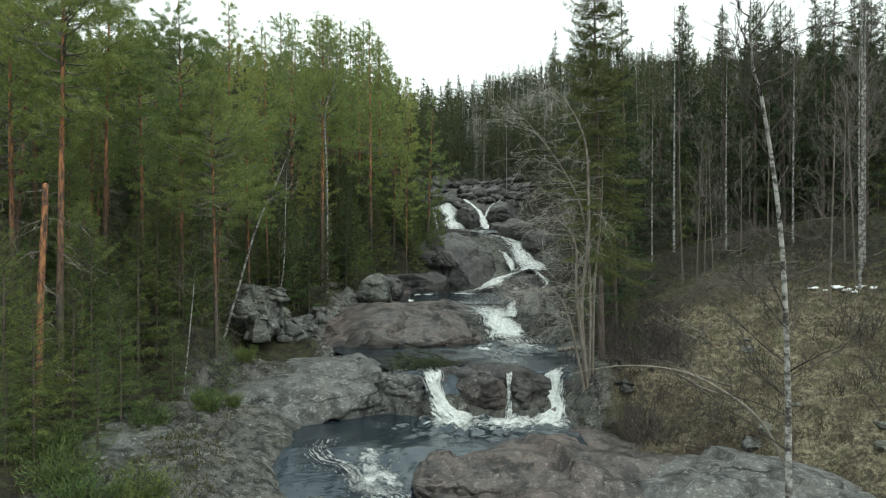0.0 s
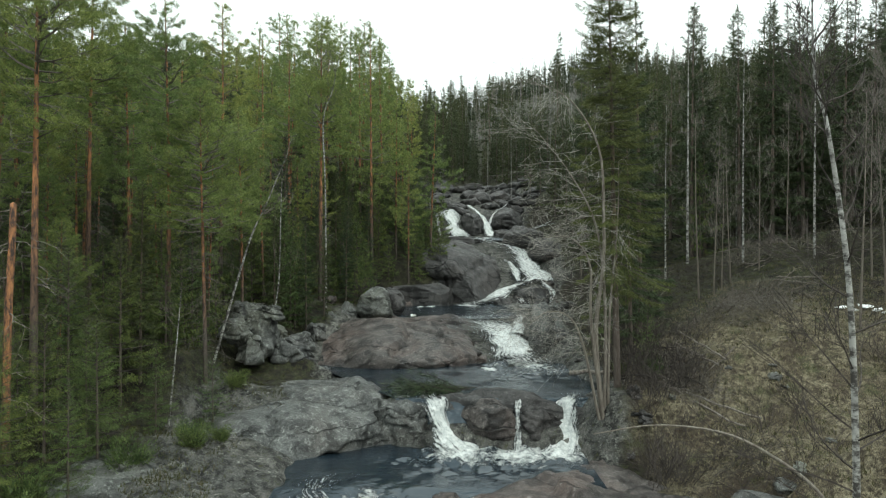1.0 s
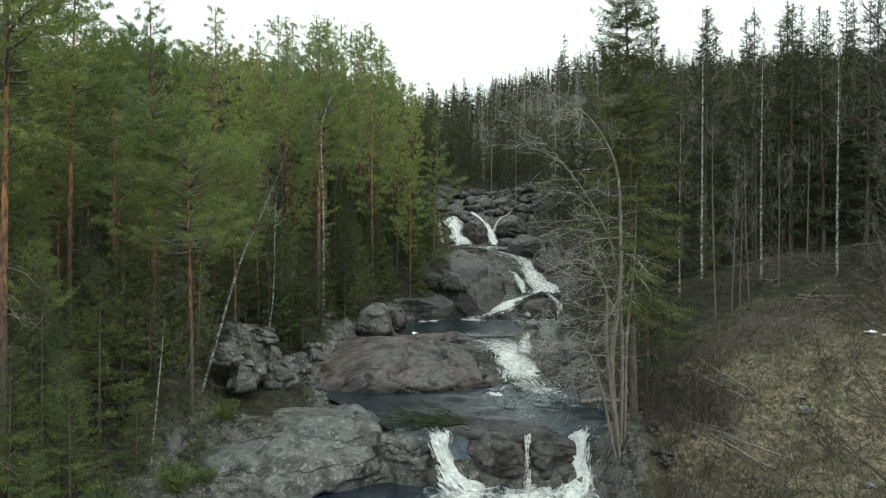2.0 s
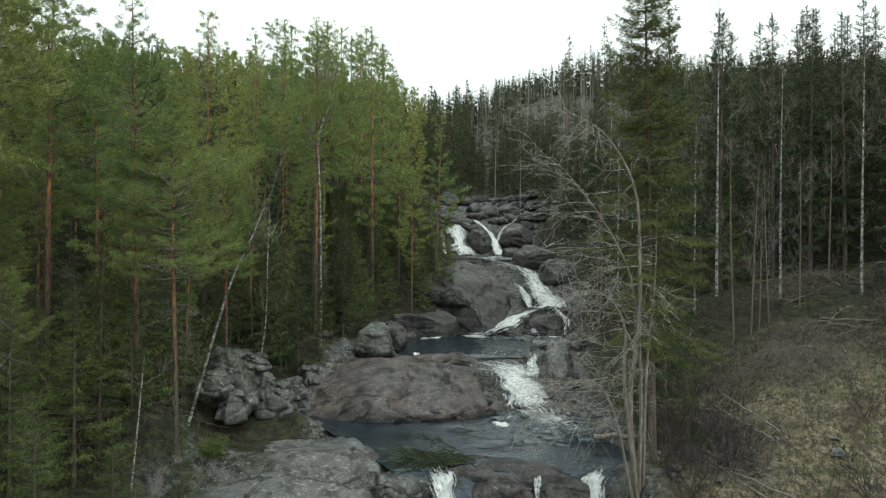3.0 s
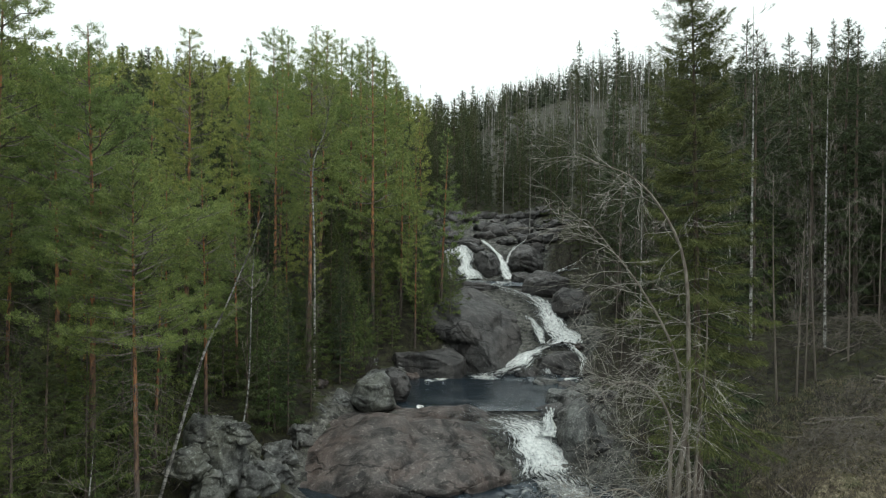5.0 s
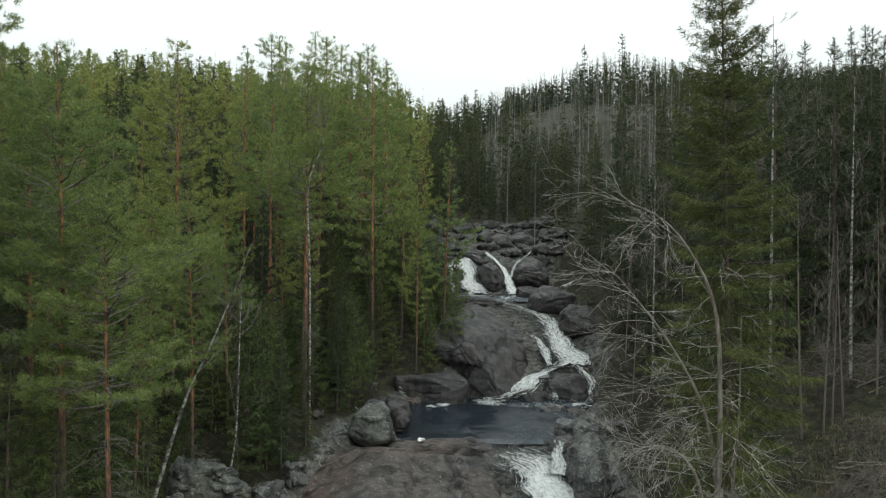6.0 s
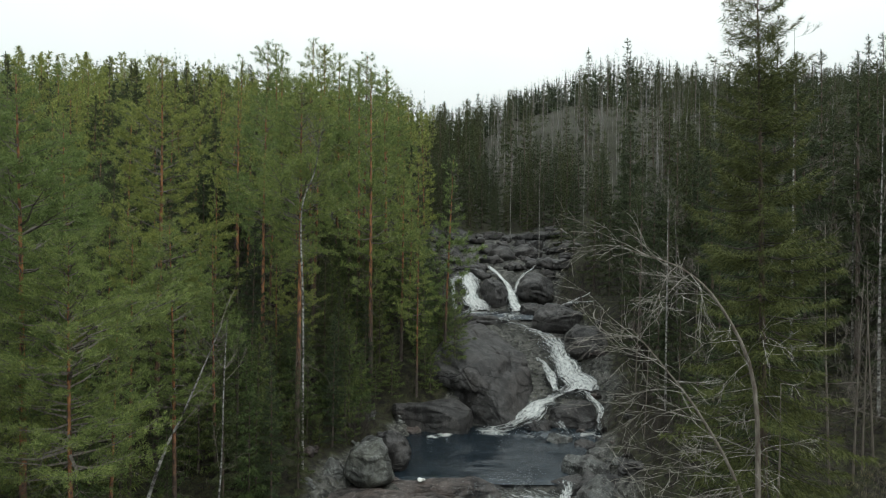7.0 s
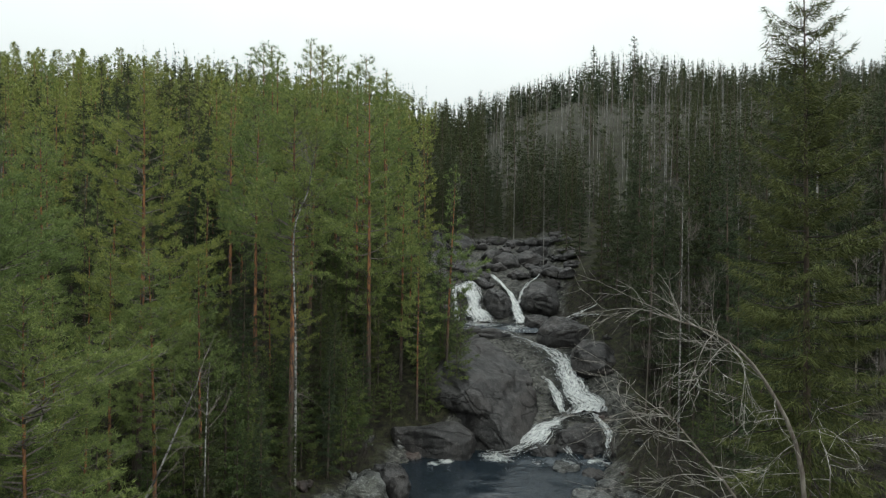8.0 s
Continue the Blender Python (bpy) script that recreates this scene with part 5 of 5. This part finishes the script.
    # the broken pine, the leaning birch and the thin white birches
    rng = np.random.default_rng(93)
    base = land_at(-15.4, 25)
    root = tagged(new("broken_pine"), "dead pine snapped off, orange bark and bare limbs", "pine tree")
    line = smooth_path([(-15.6, 25, base - 0.3), (-15.5, 25, 8), (-15.35, 25, 11), (-15.3, 25, 12.5)], 16)
    g = Geo()
    g.tube(line, np.linspace(0.15, 0.10, 16), 8)
    part("trunk", g, BARK_PINE, root, smooth=True)
    g = Geo()
    for k in range(16):
        dead_limb(g, along_line(line, rng.uniform(base + 2, 12.4)), rng.uniform(0, 6.28), rng.uniform(0.8, 2.0), rng, 0.022, 0.5)
    tagged(part("branchwork", g, DEAD_WOOD, root), kind="stuff")
    slim = [("leaning dead birch with peeling pale bark", [(-12.2, 36, 5.5), (-10.4, 36, 11.0), (-9.4, 36, 13.3), (-8.3, 36, 15.9)], 0.075, 9),
            ("thin white birch at the forest edge", [(-10.4, 40.5, 5), (-10.2, 40.5, 7), (-9.9, 40.5, 9.3), (-9.8, 40.5, 13.3), (-9.7, 40.5, 15.6)], 0.06, 12),
            ("tall white birch with a forked bare top", [(-8.8, 49.6, 6), (-8.85, 49.6, 15), (-9.0, 49.6, 20.3), (-8.3, 49.6, 22.6), (-8.0, 49.6, 24.5)], 0.07, 26),
            ("thin leaning pale trunk under the pines", [(-12.4, 31, 4.0), (-12.0, 31, 7), (-11.8, 31, 9.3)], 0.045, 4)]
    for label, rows, r, n in slim:
        x, y, z = rows[0]
        rows[0] = (x, y, land_at(x, y) - 0.2)
        root = tagged(new("birch_tree"), label, "birch tree", "birches of the forest")
        line = smooth_path(rows, 24)
        g, tw = Geo(), Geo()
        g.tube(line, np.linspace(r, r * 0.2, 24), 7)
        part("trunk", g, BARK_BIRCH, root, smooth=True)
        for k in range(n):
            q = rng.integers(12, 24)
            az = rng.uniform(0, 6.28)
            grow(tw, line[q], (math.cos(az), math.sin(az), 0.6), rng.uniform(0.7, 1.9), 0.014, 1, rng, 0.5, 0.2, 4, 3)
        tagged(part("branchwork", tw, TWIG_GREY, root), kind="stuff")


build_heroes()


def build_clearing():
    """Felled wood, brush and dry grass on the open slope."""
    rng = np.random.default_rng(8)

    def pole(name, a, b, r, mat, label, group):
        a, b = np.array(a, float), np.array(b, float)
        mid = (a + b) / 2
        n = 8
        t = np.linspace(0, 1, n)[:, None]
        pts = (a - mid) * (1 - t) + (b - mid) * t
        pts += rng.normal(0, 0.012, (n, 3)) * np.linalg.norm(b - a)
        g = Geo()
        g.tube(pts, r * (1 - 0.45 * t[:, 0]), 7)
        ob = part(name, g, mat, smooth=True)
        ob.matrix_basis = pose(*mid)
        return tagged(ob, label, name.replace("_", " "), group)

    def lying(x, y, az, L, r, lift=0.0):
        dx, dy = math.cos(az) * L / 2, math.sin(az) * L / 2
        za, zb = land_at(x - dx, y - dy), land_at(x + dx, y + dy)
        zm = land_at(x, y)
        up = max(0, zm - (za + zb) / 2) + r + lift
        return (x - dx, y - dy, za + up), (x + dx, y + dy, zb + up)

    for k in range(46):
        x, y = rng.uniform(15, 31), rng.uniform(39, 60)
        pole("fallen_log", *lying(x, y, rng.uniform(0, 3.14), rng.uniform(0.8, 3.0), 0.03), rng.uniform(0.02, 0.06), DEAD_WOOD if k % 3 else BARK_ALDER, "grey weathered log lying on the cleared slope", "logs on the cleared slope")
    for k in range(26):
        x, y = rng.normal(10.6, 0.9), rng.normal(34.5, 1.4)
        pole("fallen_branch", *lying(x, y, rng.normal(2.2, 0.6), rng.uniform(1.5, 3.8), 0.03, rng.uniform(0, 0.5)), rng.uniform(0.018, 0.045), DEAD_WOOD if k % 2 else TWIG_BROWN, "bare grey branch heaped beside the spruce", "branches heaped on the bank")
    pole("driftwood_log", (6.6, 37.2, 4.25), (9.9, 37.0, 4.35), 0.14, DEAD_WOOD, "pale weathered log lying across the pool's edge", "")
    pole("driftwood_log", *lying(11.4, 31.4, -0.85, 3.6, 0.07, 0.05), 0.07, DEAD_WOOD, "pale weathered log lying on the brown bank", "")
    # heaps of cut brush
    for x0, y0, rx, ry, top, n, mat in ((16, 38.4, 3.8, 1.7, 0.75, 760, TWIG_GREY), (11.3, 33.6, 1.5, 2.3, 0.7, 420, TWIG_GREY), (11.2, 27, 2.2, 4.0, 0.4, 420, TWIG_BROWN), (20.5, 43.5, 3.5, 2.2, 0.5, 420, TWIG_GREY), (13.5, 47.5, 2.5, 3.0, 0.5, 380, TWIG_BROWN), (24, 39.5, 3.0, 2.5, 0.4, 300, TWIG_BROWN), (18.5, 50, 3.5, 3.0, 0.5, 420, TWIG_BROWN), (23.5, 51, 3.0, 2.6, 0.5, 380, TWIG_GREY), (27.5, 46, 3.0, 3.0, 0.5, 380, TWIG_BROWN), (12.5, 41.5, 2.2, 2.4, 0.5, 320, TWIG_BROWN)):
        g = Geo()
        zc = land_at(x0, y0)
        a, r = rng.uniform(0, 6.28, n), rng.uniform(0, 1, n) ** 0.6
        dx, dy = rx * r * np.cos(a), ry * r * np.sin(a)
        starts = np.stack([dx, dy, land(x0 + dx, y0 + dy) - zc + rng.uniform(0, top, n) * (1 - r * r)], 1)
        L = rng.uniform(0.5, 1.9, n)
        ends = starts + unit(rng.normal(0, 1, (n, 3)) * [1, 1, 0.35] + [0, 0, 0.1]) * L[:, None]
        ends[:, 2] = np.maximum(ends[:, 2], land(x0 + ends[:, 0], y0 + ends[:, 1]) - zc + 0.02)
        for o, e, lift in zip(starts, ends, rng.uniform(0.02, 0.25, n) * L):
            r0 = rng.uniform(0.006, 0.018)
            g.tube([o - [0, 0, 0.05], (o + e) / 2 + [0, 0, lift], e], [r0, r0 * 0.8, r0 * 0.3], 3, False)
        root = tagged(new("brush_heap"), "heap of cut brown brushwood on the cleared slope", "brush", "brush heaps on the slope")
        root.matrix_basis = pose(x0, y0, zc)
        tagged(part("branchwork", g, mat, root), kind="stuff")
    for x, y, az, L in ((12.6, 34.4, 2.0, 3.0), (12.2, 34.2, 2.1, 2.8), (17.6, 41.2, -0.7, 3.2), (17.9, 41.5, -0.75, 3.0), (22.5, 44.2, -0.8, 2.6), (22.9, 44.4, -0.75, 2.8), (11.8, 31.6, 2.5, 4.2)):
        pole("fallen_branch", *lying(x, y, az, L, 0.03, 0.35), 0.05, DEAD_WOOD, "pale barked pole lying on the brush", "branches heaped on the bank")
    # old snow
    for k in range(9):
        x, y = 21.8 + 0.25 * k + rng.normal(0, 0.15), 38.0 - 0.3 * k + rng.normal(0, 0.2)
        a = rng.uniform(0.2, 0.48)
        rock("snow_patch", (x, y, land_at(x, y) + 0.04), (a, a * 0.5, 0.1), (0, 0, rng.uniform(-40, 20)), SNOW, 300 + k, 2.4, 3, 0.35, 0.03, "small patch of dirty old snow between the logs", "snow", "old snow patches")
    for k in range(22):
        x, y = rng.uniform(9.5, 22), rng.uniform(20, 34)
        a = rng.uniform(0.2, 0.55)
        rock("stone", (x, y, land_at(x, y) + a * 0.12), (a, a * 0.8, a * 0.55), (0, 0, rng.uniform(0, 180)), ROCK_LICHEN, 330 + k, 2.8, 3, 0.2, 0.06, "pale lichen-covered stone in the dry grass", "stone", "stones on the slope")
    for k, (x, y, a) in enumerate(((10.2, 22.4, 0.5), (11.0, 23.6, 0.42), (9.7, 24.6, 0.36), (11.6, 21.6, 0.55), (12.4, 24.6, 0.4))):
        rock("stone", (x, y, land_at(x, y) + a * 0.3), (a, a * 0.8, a * 0.65), (0, 0, 37 * k), ROCK_LICHEN, 360 + k, 3.0, 4, 0.15, 0.05, "pale lichen-covered stone in the dry grass", "stone", "stones on the slope")
    # dry grass and low heath
    for name, mat, label, n, lo, hi in (("dry_grass", STRAW, "tufts of pale dry grass on the clearing", 6500, 0.1, 0.34), ("heath", HEATH, "low bilberry and moss under the trees", 8500, 0.08, 0.26)):
        pts = []
        while len(pts) < n:
            if name == "dry_grass":
                x, y = rng.uniform(8.5, 27), rng.uniform(17, 46)
            else:
                y = rng.uniform(20, 70)
                x = rng.uniform(-0.7 * y - 3, -8) if rng.uniform() < 0.55 else rng.uniform(11, 34)
            cx, hw = stream_at(y)
            if abs(x - cx) < hw + (1.5 if name == "dry_grass" else 2.4):
                continue
            pts.append((x, y))
        pts = np.array(pts)
        z = land(pts[:, 0], pts[:, 1])
        base = np.repeat(np.column_stack([pts, z]), 12, 0) + rng.normal(0, 0.18, (n * 12, 3)) * [1, 1, 0]
        way = rng.normal(0, 0.55, (n * 12, 3)) * [1, 1, 0.3] + [0, 0, 1]
        g = Geo()
        g.blades(base - [0, 0, 0.03], way, rng.uniform(lo, hi, n * 12), 0.018 if name == "dry_grass" else 0.04, rng)
        tagged(part(name, g, mat), label, "grass" if name == "dry_grass" else "heath", kind="stuff")
    # a green bough washed against the rocks
    g, br = Geo(), Geo()
    for k in range(16):
        az = rng.uniform(-0.6, 0.6)
        way = unit(np.array([-math.cos(az), math.sin(az), rng.uniform(-0.05, 0.3)]))
        L = rng.uniform(0.8, 2.0)
        o = np.array([rng.normal(0.5, 0.4), rng.normal(0, 0.25), 0.05])
        br.tube([o, o + way * L * 0.5 + [0, 0, 0.1], o + way * L], [0.018, 0.012, 0.005], 3, False)
        s = rng.uniform(0.2, 1, 90)
        g.blades(o + way * (L * s)[:, None] + rng.normal(0, 0.08, (90, 3)), way + rng.normal(0, 0.5, (90, 3)), rng.uniform(0.12, 0.3, 90), 0.03, rng)
    root = tagged(new("drifted_bough"), "green spruce bough washed up in the pool", "bough")
    tagged(part("branchwork", br, TWIG_BROWN, root), kind="stuff")
    part("foliage", g, NEEDLE_SPRUCE, root)
    root.matrix_basis = pose(-0.3, 35.2, 3.66) @ Matrix.Scale(1.5, 4)


def plain(name, stops, scale=4.0, rough=0.9):
    m, n, l = material(name)
    coords = n.new("ShaderNodeNewGeometry").outputs["Position"]
    isl = n.new("ShaderNodeNewGeometry").outputs["Random Per Island"]
    f = noise_node(n, l, scale, 6, 0.7, coords)
    mx = n.new("ShaderNodeMath")
    mx.operation = "MULTIPLY_ADD"
    l.new(isl, mx.inputs[0])
    mx.inputs[1].default_value = 0.4
    l.new(f, mx.inputs[2])
    finish(n, l, ramp(n, l, mx.outputs[0], stops), rough, f, 0.03, 0.5, specular=0.2)
    return m


STRAW = plain("dry_straw", [(0.45, (0.09, 0.075, 0.05)), (0.7, (0.25, 0.22, 0.15)), (0.95, (0.2, 0.185, 0.11))])
HEATH = plain("heath_leaves", [(0.45, (0.03, 0.032, 0.014)), (0.7, (0.055, 0.062, 0.024)), (0.95, (0.09, 0.07, 0.038))])
SNOW = plain("old_snow", [(0.4, (0.55, 0.56, 0.58)), (0.8, (0.8, 0.82, 0.84))])
build_clearing()


def build_far_wood():
    """The wooded ridge far up the valley."""
    rng = np.random.default_rng(5)
    geo = Geo()
    n = 5200
    y = 225 + 420 * rng.uniform(0, 1, n) ** 1.3
    x = rng.uniform(-0.75, 0.75, n) * y
    z = land(x, y)
    top = np.array([canopy(a, b) for a, b in zip(x, y)])
    h = np.where(x > -0.05 * y, np.clip(top - z - rng.uniform(0, 5, n), 4, 21), rng.uniform(12, 21, n))
    m = 54
    lev = 1 - 0.98 * rng.uniform(0, 1, n * m) ** 1.1
    k = np.repeat(np.arange(n), m)
    az = rng.uniform(0, 6.28, len(lev))
    base = np.stack([x[k], y[k], z[k] + h[k] * lev], 1)
    geo.blades(base, np.stack([np.cos(az), np.sin(az), np.full(len(lev), -0.35)], 1), (2.3 * (1.03 - lev) + 0.15) * rng.uniform(0.5, 1.2, len(lev)), 0.25 + 0.75 * (1 - lev), rng)
    ob = part("far_wood", geo, NEEDLE_SPRUCE)
    tagged(ob, "dark conifer wood on the far ridge", "wood", kind="stuff")


build_far_wood()
